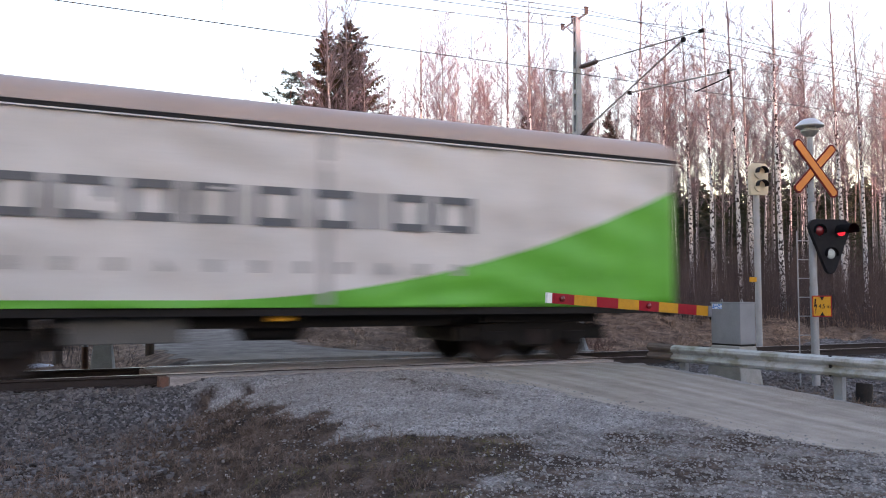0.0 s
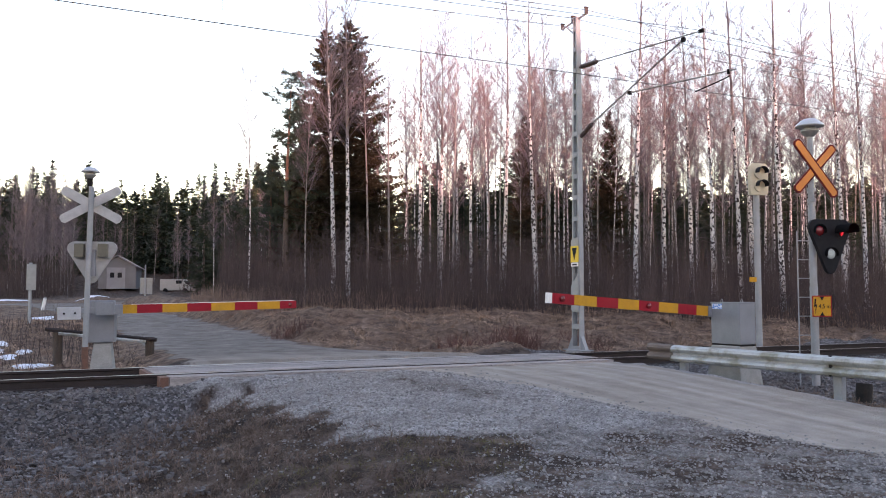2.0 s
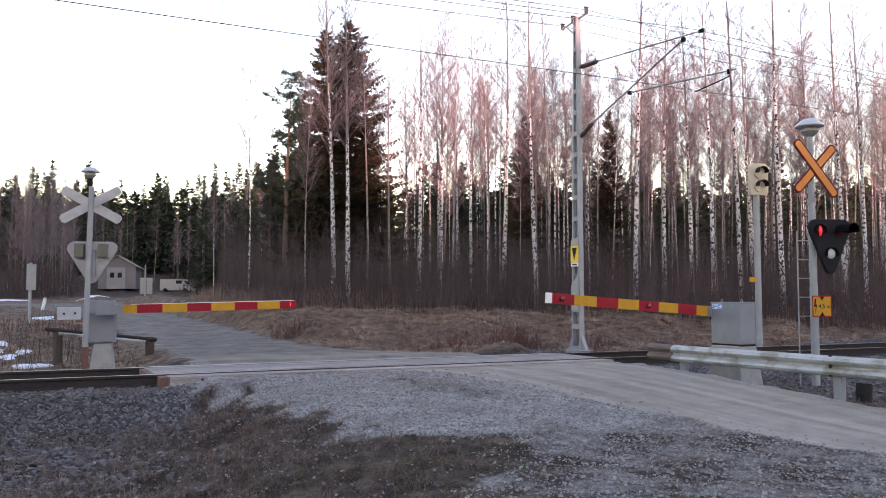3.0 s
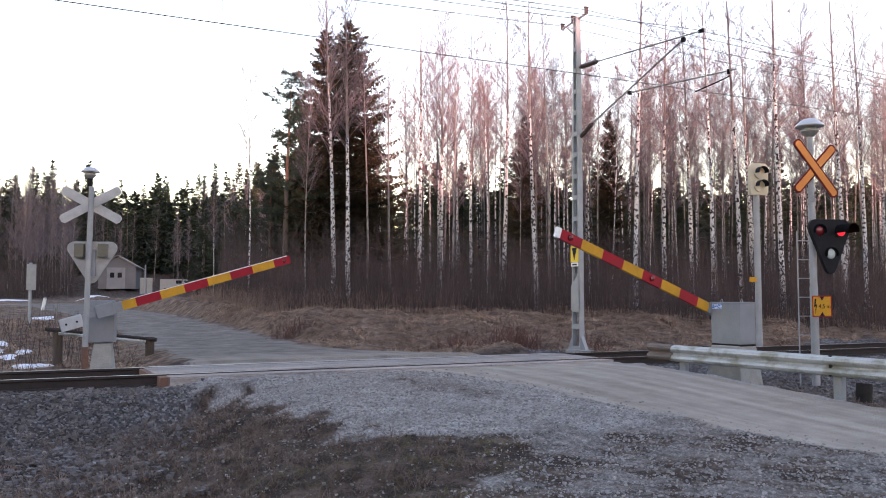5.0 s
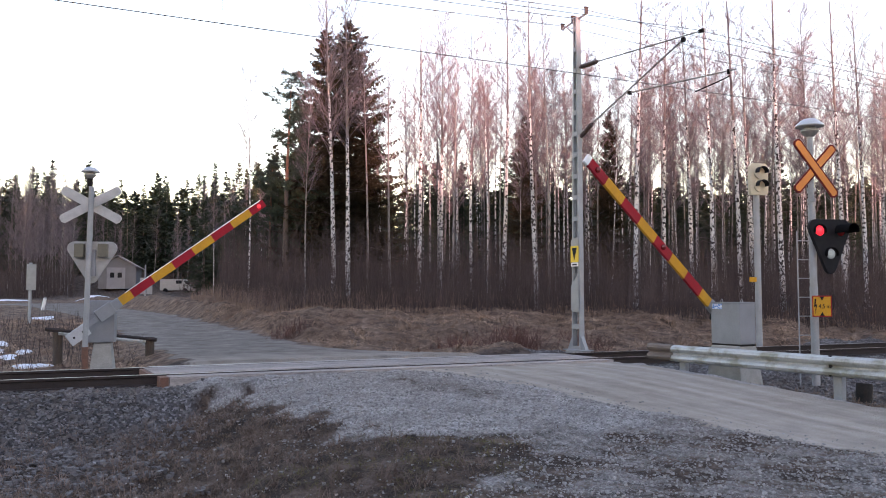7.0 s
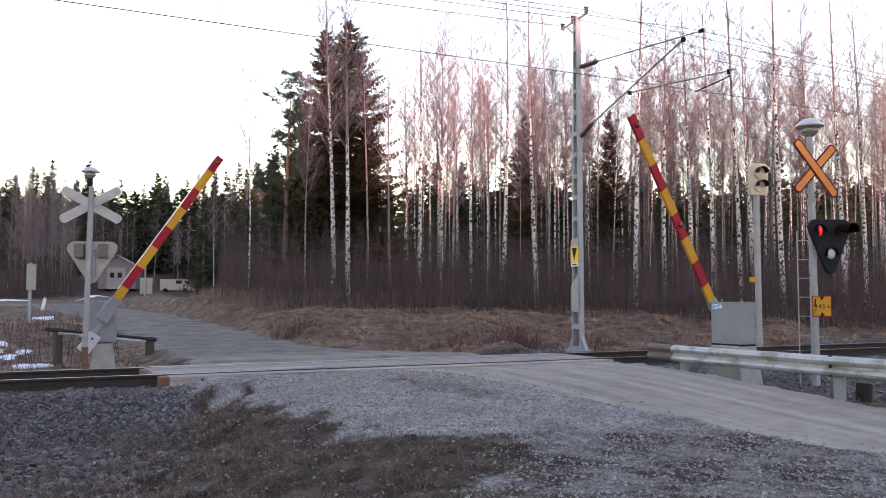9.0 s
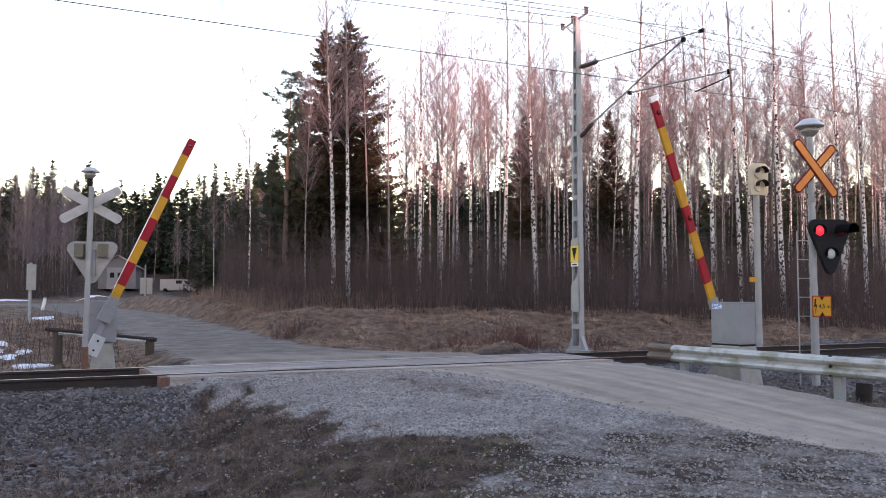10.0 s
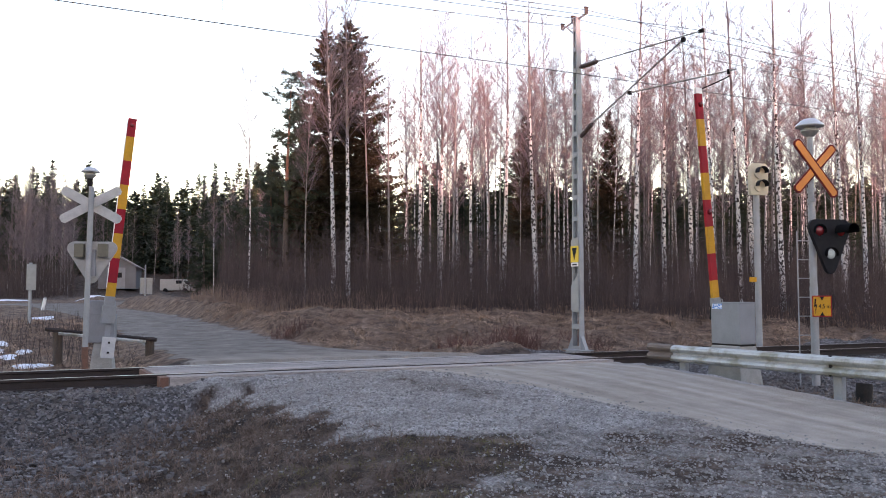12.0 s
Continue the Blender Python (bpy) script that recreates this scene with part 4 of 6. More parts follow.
    part("end_wall", Geo().slab([(1, 0), (1, 1), (0, 1), (0, 0)], 0, 1, Matrix.Translation((-0.09, -1.56, Z0)) @ Matrix.Diagonal((0.05, 3.12, Z1 - Z0 + 0.1, 1))), BACK_GREY, w, "grey steel end wall")
    part("end_wall", Geo().slab([(1, 0), (1, 1), (0, 1), (0, 0)], 0, 1, Matrix.Translation((-L + 0.04, -1.56, Z0)) @ Matrix.Diagonal((0.05, 3.12, Z1 - Z0 + 0.1, 1))), BACK_GREY, w, "grey steel end wall")
    for s in (-1, 1):
        part("end_post", Geo().box((-0.02, s * 1.5, (Z0 + Z1) / 2), (0.06, 0.1, Z1 - Z0)), GALV, w)
        for x, o in ((0.25, 1), (-L - 0.25, -1)):
            part("buffer", Geo().lathe([(0.09, -0.3), (0.09, 0.1), (0.22, 0.1), (0.22, 0.16)], (x, s * 0.87, 1.05), 18, Matrix.Rotation(radians(90 * o), 3, "Y")), DARK_STEEL, w, smooth=True)
    part("equipment_box", Geo().box((-10.6, -1.05, 0.72), (1.7, 0.5, 0.42)), BOXGREY, w, "grey underfloor box", bevel=0.02)
    part("air_tank", Geo().lathe([(0.05, -0.6), (0.2, -0.52), (0.2, 0.52), (0.05, 0.6)], (-8.2, -0.7, 0.7), 16, Matrix.Rotation(radians(90), 3, "Y")), DARK_STEEL, w, smooth=True)
    part("yellow_handle", Geo().box((-8.25, -1.45, 0.9), (0.36, 0.06, 0.12)), YELLOW, w, bevel=0.01)
    for c in (-3.1, -L + 3.1):
        bg = part("bogie_frame", Geo().box((c, 0, 0.62), (0.5, 1.9, 0.28)), DARK_STEEL, w, bevel=0.02)
        for s in (-1, 1):
            part("side_frame", Geo().slab([(c - 1.35, 0.5), (c - 1.2, 0.42), (c - 0.55, 0.42), (c - 0.35, 0.3), (c + 0.35, 0.3), (c + 0.55, 0.42), (c + 1.2, 0.42), (c + 1.35, 0.5), (c + 1.3, 0.72), (c + 0.45, 0.78), (c - 0.45, 0.78), (c - 1.3, 0.72)], s * 1.02 - 0.05, s * 1.02 + 0.05), DARK_STEEL, bg, bevel=0.01)
            part("coil_springs", Geo().lathe([(0.09, 0.34), (0.09, 0.62)], (c - 0.12, s * 1.09, 0), 12).lathe([(0.09, 0.34), (0.09, 0.62)], (c + 0.12, s * 1.09, 0), 12), RAIL_RUST, bg)
            for x in (-0.91, 0.91):
                part("axle_box", Geo().box((c + x, s * 1.1, 0.46), (0.3, 0.16, 0.26)), DARK_STEEL, bg, bevel=0.02)
        for x in (-1.55, 1.55):
            part("brake_beam", Geo().box((c + x, 0, 0.55), (0.3, 2.1, 0.26)), DARK_STEEL, bg, bevel=0.02)
            for s in (-1, 1):
                part("brake_hanger", Geo().box((c + x * 0.97, s * 0.95, 0.7), (0.16, 0.12, 0.5)), DARK_STEEL, bg, bevel=0.01)
        part("bolster", Geo().box((c, 0, 0.86), (2.6, 2.3, 0.2)), DARK_STEEL, bg, bevel=0.03)
        for x in (-0.91, 0.91):
            ws = Geo().tube([(0, -0.9, 0), (0, 0.9, 0)], 0.08, 12)
            wheel = part("wheelset", ws, DARK_STEEL, w, at=pose(c + x, 0, 0.46))
            for s in (-1, 1):
                part("wheel", Geo().lathe([(0.12, -0.09), (0.2, -0.04), (0.4, -0.03), (0.42, -0.07), (0.46, -0.065), (0.464, 0.04), (0.488, 0.045), (0.485, 0.075), (0.42, 0.075), (0.4, 0.03), (0.2, 0.04), (0.12, 0.06)], (0, s * 0.80, 0), 32, Matrix.Rotation(radians(90 * s), 3, "X")), RAIL_RUST, wheel, smooth=True)
                part("wheel_mark", Geo().box((0.26, s * 0.86, 0), (0.16, 0.02, 0.1)), RAIL_RUST, wheel)
            WHEELS.append((wheel, c + x))
    return w


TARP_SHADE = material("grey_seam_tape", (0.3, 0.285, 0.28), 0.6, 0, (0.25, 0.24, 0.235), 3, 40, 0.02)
BOXGREY = material("dark_grey_box_paint", (0.09, 0.09, 0.09), 0.6, 0, (0.06, 0.06, 0.06), 4, 40, 0.04)
WHEELS = []
WAGON = build_wagon()
# ---- woods ----
BIRCH_BARK = material("birch_bark", (0.5, 0.485, 0.475), 0.9, 0, (0.04, 0.034, 0.032), 5.5, 30, 0.2, mix=1.0, stretch=(1.6, 1.6, 1.5), thresh=(0.49, 0.58), island=0.45, spec=0.15, grain=0.3)
GREY_BIRCH = material("grey_young_birch_bark", (0.2, 0.18, 0.17), 0.85, 0, (0.06, 0.05, 0.045), 3.0, 25, 0.2, mix=1.0, stretch=(4.0, 4.0, 1.1), thresh=(0.48, 0.6), island=0.3)
BIRCH_TOP = material("upper_birch_bark", (0.22, 0.185, 0.175), 0.85, 0, (0.08, 0.062, 0.055), 3.0, 25, 0.2, stretch=(4, 4, 1.0), island=0.25)
TWIG = material("birch_twigs", (0.19, 0.152, 0.16), 0.9, 0, (0.115, 0.092, 0.1), 1.0, 12, 0, island=0.4, spec=0.1)
GREY_BARK = material("grey_brown_bark", (0.13, 0.105, 0.09), 0.95, 0, (0.07, 0.055, 0.047), 5.0, 30, 0.4, stretch=(3, 3, 0.6), island=0.3)
PINE_BARK = material("orange_pine_bark", (0.2, 0.1, 0.06), 0.95, 0, (0.1, 0.07, 0.055), 2.0, 30, 0.4, stretch=(3, 3, 0.5), island=0.2)
NEEDLE = material("spruce_needles", (0.028, 0.042, 0.02), 0.85, 0, (0.018, 0.026, 0.014), 0.8, 10, 0, island=0.4)
NEEDLE_PINE = material("pine_needles", (0.04, 0.058, 0.03), 0.85, 0, (0.024, 0.034, 0.02), 0.8, 10, 0, island=0.4)
NEEDLE_BROWN = material("cone_laden_spruce_needles", (0.055, 0.043, 0.028), 0.9, 0, (0.03, 0.032, 0.02), 0.7, 10, 0, island=0.5, spec=0.1)
BRUSH = material("bare_brush", (0.08, 0.06, 0.057), 0.95, 0, (0.036, 0.029, 0.028), 0.35, 10, 0, island=0.5, spec=0.1)
STRAW = material("dead_grass", (0.46, 0.32, 0.23), 0.95, 0, (0.12, 0.075, 0.054), 0.8, 6, 0, island=0.5, spec=0.1, mix=0.9)
STRAW_DARK = material("dark_dead_grass", (0.2, 0.14, 0.1), 0.95, 0, (0.06, 0.043, 0.033), 0.9, 6, 0, island=0.7, spec=0.1)
MOSS = material("olive_moss_turf", (0.15, 0.13, 0.06), 0.95, 0, (0.06, 0.055, 0.025), 0.9, 6, 0, island=0.6, spec=0.1)


class Soup:
    """Fast collector for thin stems and blades."""

    def __init__(self):
        self.v, self.f, self.n = [], [], 0

    def spike(self, p, q, r0, r1):
        """A three-sided stem from p to q."""
        d = q - p
        a = d.orthogonal().normalized()
        b = d.normalized().cross(a)
        o = self.n
        for c, r in ((p, r0), (q, r1)):
            for k in (0, 2.0944, 4.18879):
                w = c + (a * math.cos(k) + b * math.sin(k)) * r
                self.v.append((w.x, w.y, w.z))
        self.f += [(o, o + 1, o + 4, o + 3), (o + 1, o + 2, o + 5, o + 4), (o + 2, o, o + 3, o + 5)]
        self.n += 6

    def tri(self, a, b, c):
        o = self.n
        self.v += [(a.x, a.y, a.z), (b.x, b.y, b.z), (c.x, c.y, c.z)]
        self.f.append((o, o + 1, o + 2))
        self.n += 3

    def mesh(self, name, mat):
        me = bpy.data.meshes.new(name)
        me.from_pydata(self.v, [], self.f)
        for q in (mat if isinstance(mat, list) else [mat]):
            me.materials.append(q)
        return me


def unit(a, e):
    return Vector((math.cos(a) * math.cos(e), math.sin(a) * math.cos(e), math.sin(e)))


def trunk_mesh(rng, h, r, name, mats, split, lean=0.02, sides=7, rings=14):
    g = Geo()
    ax, ay = rng.uniform(0, 6.28), rng.uniform(0, 6.28)
    line = []
    for i in range(rings + 1):
        t = i / rings
        line.append(Vector((h * lean * math.sin(2.2 * t + ax) - h * lean * math.sin(ax), h * lean * math.sin(2.6 * t + ay) - h * lean * math.sin(ay), h * t)))
    g.tube([Vector((0, 0, -0.4))] + line[1:], [r * 1.25] + [r * (1 - i / rings) ** 1.05 + 0.009 for i in range(1, rings + 1)], sides, caps=False)
    me = g.mesh(name, mats)
    me.polygons.foreach_set("use_smooth", [True] * len(me.polygons))
    if len(mats) > 1:
        for p in me.polygons:
            p.material_index = 1 if p.center.z > split * h else 0
    return me, line


def at_height(line, t):
    t = min(max(t, 0), 0.999) * (len(line) - 1)
    i = int(t)
    return line[i].lerp(line[i + 1], t - i)


def birch_meshes(seed, h, r, limbs=46, start=0.42, spread=0.85, bark=None):
    """A slender trunk with steep straight limbs that fork into a lace of fine twigs."""
    rng = random.Random(seed)
    tm, line = trunk_mesh(rng, h, r, "trunk", [bark or BIRCH_BARK, BIRCH_TOP], rng.uniform(0.5, 0.68), 0.014)
    s = Soup()

    def twig(b, d, w):
        o = d.orthogonal().normalized() * w
        s.tri(b - o, b + o, b + d)
    for i in range(limbs):
        t = start + (0.985 - start) * (i + rng.random()) / limbs
        a = rng.uniform(0, 6.283)
        ln = spread * (0.5 + 3.5 * (1 - t) ** 0.75) * rng.uniform(0.45, 1.2)
        e = radians(rng.uniform(42, 62))
        rr = 0.006 + 0.016 * (1 - t)
        segs = 5
        nodes = [at_height(line, t)]
        for k in range(segs):
            q = nodes[-1]
            nodes.append(q + unit(a, e) * (ln / segs))
            s.spike(q, nodes[-1], rr * (1 - k / segs) + 0.004, rr * (1 - (k + 1) / segs) + 0.004)
            a += rng.uniform(-0.22, 0.22)
            e += rng.uniform(-0.12, 0.16)
        for k in range(int(5 + ln * 7)):
            j = rng.uniform(0.6, segs)
            b = nodes[int(j)].lerp(nodes[min(int(j) + 1, segs)], j - int(j))
            ta, te = a + rng.choice((-1, 1)) * rng.uniform(0.3, 1.5), e + rng.uniform(-0.6, 0.35)
            tl = rng.uniform(0.3, 0.75) * (1.25 - 0.5 * j / segs)
            d1 = unit(ta, te) * tl
            twig(b, d1, 0.0065)
            for m in range(4):
                f = rng.uniform(0.25, 0.95)
                twig(b + d1 * f, unit(ta + rng.uniform(-1.0, 1.0), te + rng.uniform(-1.1, 0.4)) * tl * rng.uniform(0.3, 0.6), 0.0046)
    for k in range(9):
        p = at_height(line, rng.uniform(0.12, start))
        s.spike(p, p + unit(rng.uniform(0, 6.28), rng.uniform(-0.2, 0.7)) * rng.uniform(0.3, 1.0), 0.01, 0.004)
    return tm, s.mesh("crown", TWIG)


def bough_spruce(seed, h, r, width, tiers, low=0.1, mat=None, power=0.72, step=0.16):
    """A large spruce: separate sagging boughs with hanging sprays and gaps between them."""
    rng = random.Random(seed)
    tm, line = trunk_mesh(rng, h, r, "trunk", [GREY_BARK], 1.0, 0.006, 6, 8)
    s = Soup()
    for i in range(tiers):
        t0 = low + (0.985 - low) * (i + rng.random()) / tiers
        ln0 = width * (1 - t0) ** power + 0.12
        for k in range(rng.randint(6, 8)):
            t = min(0.985, max(low, t0 + rng.uniform(-1.0, 1.0) / tiers))
            p = at_height(line, t)
            a, ln = rng.uniform(0, 6.283), ln0 * rng.uniform(0.45, 1.12)
            e = 0.75 * t - 0.42 + rng.uniform(-0.16, 0.16)
            out = unit(a, 0)
            side = Vector((-math.sin(a), math.cos(a), 0))
            m = max(4, int(ln / step))

            def along(u):
                return p + out * ln * u * math.cos(e) + Vector((0, 0, ln * (math.sin(e) * u - 0.22 * u * (1 - u) + 0.1 * u ** 3)))
            s.spike(p, along(0.5), 0.022, 0.013)
            s.spike(along(0.5), along(1.0), 0.013, 0.005)
            for j in range(m + 1):
                u = (j + rng.uniform(0.1, 0.9)) / (m + 1)
                c = along(u)
                for sg in (-1, 1):
                    w = (0.14 + 0.26 * ln * (1 - u) ** 0.8 * min(1.0, 3 * u + 0.3)) * rng.uniform(0.5, 1.25)
                    o = c + side * sg * w * 0.85 + out * w * 0.6 - Vector((0, 0, w * rng.uniform(-0.05, 0.42)))
                    q = out * 0.045 + Vector((0, 0, 0.03))
                    s.tri(c - q, c + q, o)
                    b = c.lerp(o, rng.uniform(0.3, 0.8))
                    s.tri(b - out * 0.05, b + out * 0.05, b + out * 0.05 * sg - Vector((0, 0, rng.uniform(0.07, 0.2))))
                    b = c.lerp(o, rng.uniform(0.2, 0.9))
                    s.tri(b - side * 0.04, b + side * 0.04, b + out * rng.uniform(0.12, 0.25) + Vector((0, 0, rng.uniform(-0.06, 0.08))))
    top = at_height(line, 0.999)
    s.spike(top, top + Vector((0, 0, 0.4)), 0.02, 0.004)
    return tm, s.mesh("crown", mat or NEEDLE)


def spruce_meshes(seed, h, r, width, tiers=46, dens=1.0, low=0.06, mat=None, bark=None, droop=0.35, fat=1.0):
    """Whorls of drooping boughs, each with rows of small needle sprays."""
    rng = random.Random(seed)
    tm, line = trunk_mesh(rng, h, r, "trunk", [bark or GREY_BARK], 1.0, 0.008, 6, 8)
    s = Soup()
    for i in range(tiers):
        t = low + (0.985 - low) * (i + rng.uniform(0, 0.7)) / tiers
        ln0 = width * (1 - t) ** 0.92 * (0.55 + 0.45 * min(1.0, (t - low + 0.1) / 0.25)) + 0.12
        t0 = t
        for k in range(rng.randint(5, 7)):
            t = min(0.985, max(low, t0 + rng.uniform(-1.0, 1.0) / tiers))
            p = at_height(line, t)
            a = rng.uniform(0, 6.283)
            ln = ln0 * rng.uniform(0.55, 1.15)
            e = radians(25) * t - droop * (1 - t) + rng.uniform(-0.15, 0.15)
            tip = p + unit(a, e) * ln + Vector((0, 0, 0.10 * ln))
            mid = p.lerp(tip, 0.55) - Vector((0, 0, 0.10 * ln))
            if dens > 0.4:
                s.spike(p, mid, 0.02, 0.012)
                s.spike(mid, tip, 0.012, 0.005)
            side = Vector((-math.sin(a), math.cos(a), 0))
            m = max(3, int(ln * 7 * dens))
            for j in range(m):
                u = (j + rng.random()) / m
                c = p.lerp(mid, u / 0.55) if u < 0.55 else mid.lerp(tip, (u - 0.55) / 0.45)
                for sg in (-1, 1):
                    w = (0.16 + 0.34 * ln * (1 - u) * 0.6) * rng.uniform(0.6, 1.3) * fat
                    o = c + side * sg * w + unit(a, e) * w * 0.7 - Vector((0, 0, rng.uniform(0.05, 0.5) * w + 0.06))
                    q = unit(a, e) * 0.09 * fat + Vector((0, 0, 0.05))
                    s.tri(c - q, c + q, o)
                    if dens > 0.6:
                        s.tri(c + Vector((0, 0, 0.03)), c.lerp(o, 0.5) - Vector((0, 0, rng.uniform(0.12, 0.3))), c.lerp(o, 0.8))
    top = at_height(line, 0.999)
    s.spike(top, top + Vector((0, 0, 0.35)), 0.02, 0.004)
    return tm, s.mesh("crown", mat or NEEDLE)


def pine_meshes(seed, h, r, width, bare=0.45):
    rng = random.Random(seed)
    tm, line = trunk_mesh(rng, h, r, "trunk", [GREY_BARK, PINE_BARK], 0.5, 0.014, 7, 10)
    s = Soup()
    for i in range(74):
        t = bare + (0.98 - bare) * (i + rng.random()) / 74
        p = at_height(line, t)
        a, e = rng.uniform(0, 6.283), radians(rng.uniform(-12, 38))
        ln = width * (0.18 + 0.95 * min(1.0, (1 - t) / (1 - bare)) ** 0.7) * rng.uniform(0.4, 1.15)
        tip = p + unit(a, e) * ln + Vector((0, 0, 0.14 * ln))
        s.spike(p, p.lerp(tip, 0.6), 0.026, 0.015)
        s.spike(p.lerp(tip, 0.6), tip, 0.015, 0.006)
        for j in range(int(16 + 22 * ln)):
            u = rng.uniform(0.3, 1.0) ** 0.8
            c = p.lerp(tip, u) + Vector((rng.gauss(0, 0.13), rng.gauss(0, 0.13), rng.gauss(0.05, 0.08)))
            for k in range(9):
                d = unit(rng.uniform(0, 6.28), rng.uniform(-0.2, 1.3)) * rng.uniform(0.1, 0.22)
                b = d.orthogonal().normalized() * 0.028
                s.tri(c - b, c + b, c + d)
    return tm, s.mesh("crown", NEEDLE_PINE)


def plant(name, meshes, x, y, turn, scale, label, category, group):
    t = thing(name, Matrix.Translation((x, y, ground_z(x, y))) @ Matrix.Rotation(turn, 4, "Z") @ Matrix.Scale(scale, 4), label, category, group)
    part("trunk", meshes[0], None, t)
    part("crown", meshes[1], None, t)
    return t


def seen_from(u, depth):
    """x, y of a spot at that depth before the camera; u runs from -1 to 1 over the width of its view."""
    a = radians(26.6)
    k = u * depth * math.tan(radians(27.6))
    return k * math.cos(a) + depth * math.sin(a), -k * math.sin(a) + depth * math.cos(a)


STOUT = [birch_meshes(100 + i, 15.0, 0.1 + 0.01 * (i % 3), 62, 0.36 + 0.05 * (i % 3), 1.0 + 0.1 * (i % 3)) for i in range(5)]
SLIM = [birch_meshes(110 + i, 15.0, 0.045 + 0.009 * (i % 4), 44 + 4 * (i % 3), 0.42 + 0.05 * (i % 4), 0.68 + 0.12 * (i % 3), GREY_BIRCH if i % 2 else None) for i in range(8)]
GREYS = [birch_meshes(130 + i, 15.0, 0.06 + 0.01 * (i % 2), 52, 0.2 + 0.05 * i, 0.9, GREY_BIRCH) for i in range(3)]
SPRUCES = [bough_spruce(200 + i, 13.0, 0.16, 2.6 + 0.3 * i, 34, step=0.24) for i in range(3)]
FAR_SPRUCES = [bough_spruce(220 + i, 14.0, 0.18, 2.0 + 0.4 * i, 36, 0.03, power=0.95, step=0.3) for i in range(4)]


def build_woods():
    rng = random.Random(5)
    lab_b = "tall bare birch with white bark and fine reddish twigs"
    # the stoutest birches along the front edge: place across the view, depth, height, and how stout
    front = [(-0.247, 37, 17.2, 1.15), (-0.215, 36, 16.3, 1.0), (-0.055, 42, 18.5, 1.0), (0.065, 41, 15.0, 1.05), (0.135, 43, 19, 1.0), (0.212, 36, 17.0, 1.25), (0.24, 40, 16, 0.9), (0.434, 37, 19.5, 1.25),
             (0.30, 39, 16, 0.9), (0.50, 39, 17, 1.0), (0.562, 41, 18, 1.0), (0.61, 37, 16.5, 1.1), (0.672, 38, 19.5, 1.25), (0.767, 36, 19, 1.1), (0.70, 42, 17, 1.0), (0.83, 40, 17, 1.0), (0.908, 37, 18.0, 1.25), (0.955, 41, 18.0, 1.1),
             (-0.005, 44, 17, 1.0), (-0.12, 40, 14.5, 0.9), (-0.17, 41, 14.8, 0.95), (0.02, 39, 14.5, 0.9), (0.10, 38, 14, 0.85), (0.35, 41, 15, 0.9), (-0.44, 38, 12.0, 0.9), (-0.31, 36, 11, 0.7)]
    for u, d, h, st in front:
        h *= 0.88
        x, y = seen_from(u, d)
        b = rng.choice(STOUT if st > 0.95 else SLIM)
        t = plant("birch", b, x, y, rng.uniform(0, 6.28), h / 15.0, lab_b, "tree", "birches of the wood")
    n = 0
    while n < 160:
        u, d = rng.uniform(-0.14, 1.12), 40 + 32 * rng.random() ** 0.8
        if u < -0.1 and d > 60:
            continue
        x, y = seen_from(u, d)
        h = d * rng.uniform(0.24, 0.335)
        b = rng.choice(SLIM + STOUT[:1])
        t = plant("birch", b, x, y, rng.uniform(0, 6.28), h / 15.0 * rng.uniform(0.85, 1.0), lab_b, "tree", "birches of the wood")
        n += 1
    # the large spruces and the pine at the road's bend
    big = [bough_spruce(300, 15.0, 0.24, 4.6, 66, 0.08, NEEDLE_BROWN, step=0.13), bough_spruce(301, 15.0, 0.22, 4.1, 64, 0.08, NEEDLE_BROWN, step=0.13)]
    for i, (u, d, h, w) in enumerate(((-0.218, 44, 14.6, 1.0), (-0.264, 46, 15.0, 1.0), (-0.17, 46, 9.5, 1.0), (0.375, 50, 11.2, 0.6), (0.185, 54, 11.8, 0.6), (-0.31, 47, 9.5, 1.0))):
        x, y = seen_from(u, d)
        t = plant("spruce", big[i % 2], x, y, rng.uniform(0, 6.28), h / 15.0, "dense dark green spruce with drooping boughs", "tree", "spruces among the birches")
        t.scale = (h / 15.0 * w, h / 15.0 * w, h / 15.0)
    pn = pine_meshes(310, 13.0, 0.2, 2.7, 0.28)
    for u, d, h, w in ((-0.355, 43, 11.7, 1.0), (-0.39, 45, 7.6, 0.7), (-0.31, 45, 9.5, 0.8)):
        x, y = seen_from(u, d)
        t = plant("pine", pn, x, y, rng.uniform(0, 6.28), h / 13.0, "dark green pine with a loose broad crown", "tree", "pines at the bend of the road")
    # spruces deeper in the wood and the far dark treeline
    for k in range(120):
        u = rng.uniform(-0.5, 1.12)
        d = rng.uniform(62, 88)
        x, y = seen_from(u, d)
        h = rng.uniform(9, 13.5) * d / 75
        if u < -0.42 and d < 80:
            continue
        plant("spruce", rng.choice(SPRUCES + FAR_SPRUCES), x, y, rng.uniform(0, 6.28), h / 13.5, "dark spruce deep in the wood", "tree", "spruces deep in the wood")
    for k in range(34):
        u, d = rng.uniform(-0.56, -0.3), rng.uniform(60, 84)
        x, y = seen_from(u, d)
        if x < 12.5 and y < 72:
            continue
        if k % 2:
            plant("spruce", rng.choice(SPRUCES), x, y, rng.uniform(0, 6.28), d * rng.uniform(0.09, 0.135) / 13.0, "dark spruce deep in the wood", "tree", "spruces deep in the wood")
        else:
            plant("birch", rng.choice(SLIM), x, y, rng.uniform(0, 6.28), d * rng.uniform(0.1, 0.15) / 15.0, "slim bare young tree with dark twigs", "tree", "birches of the wood")
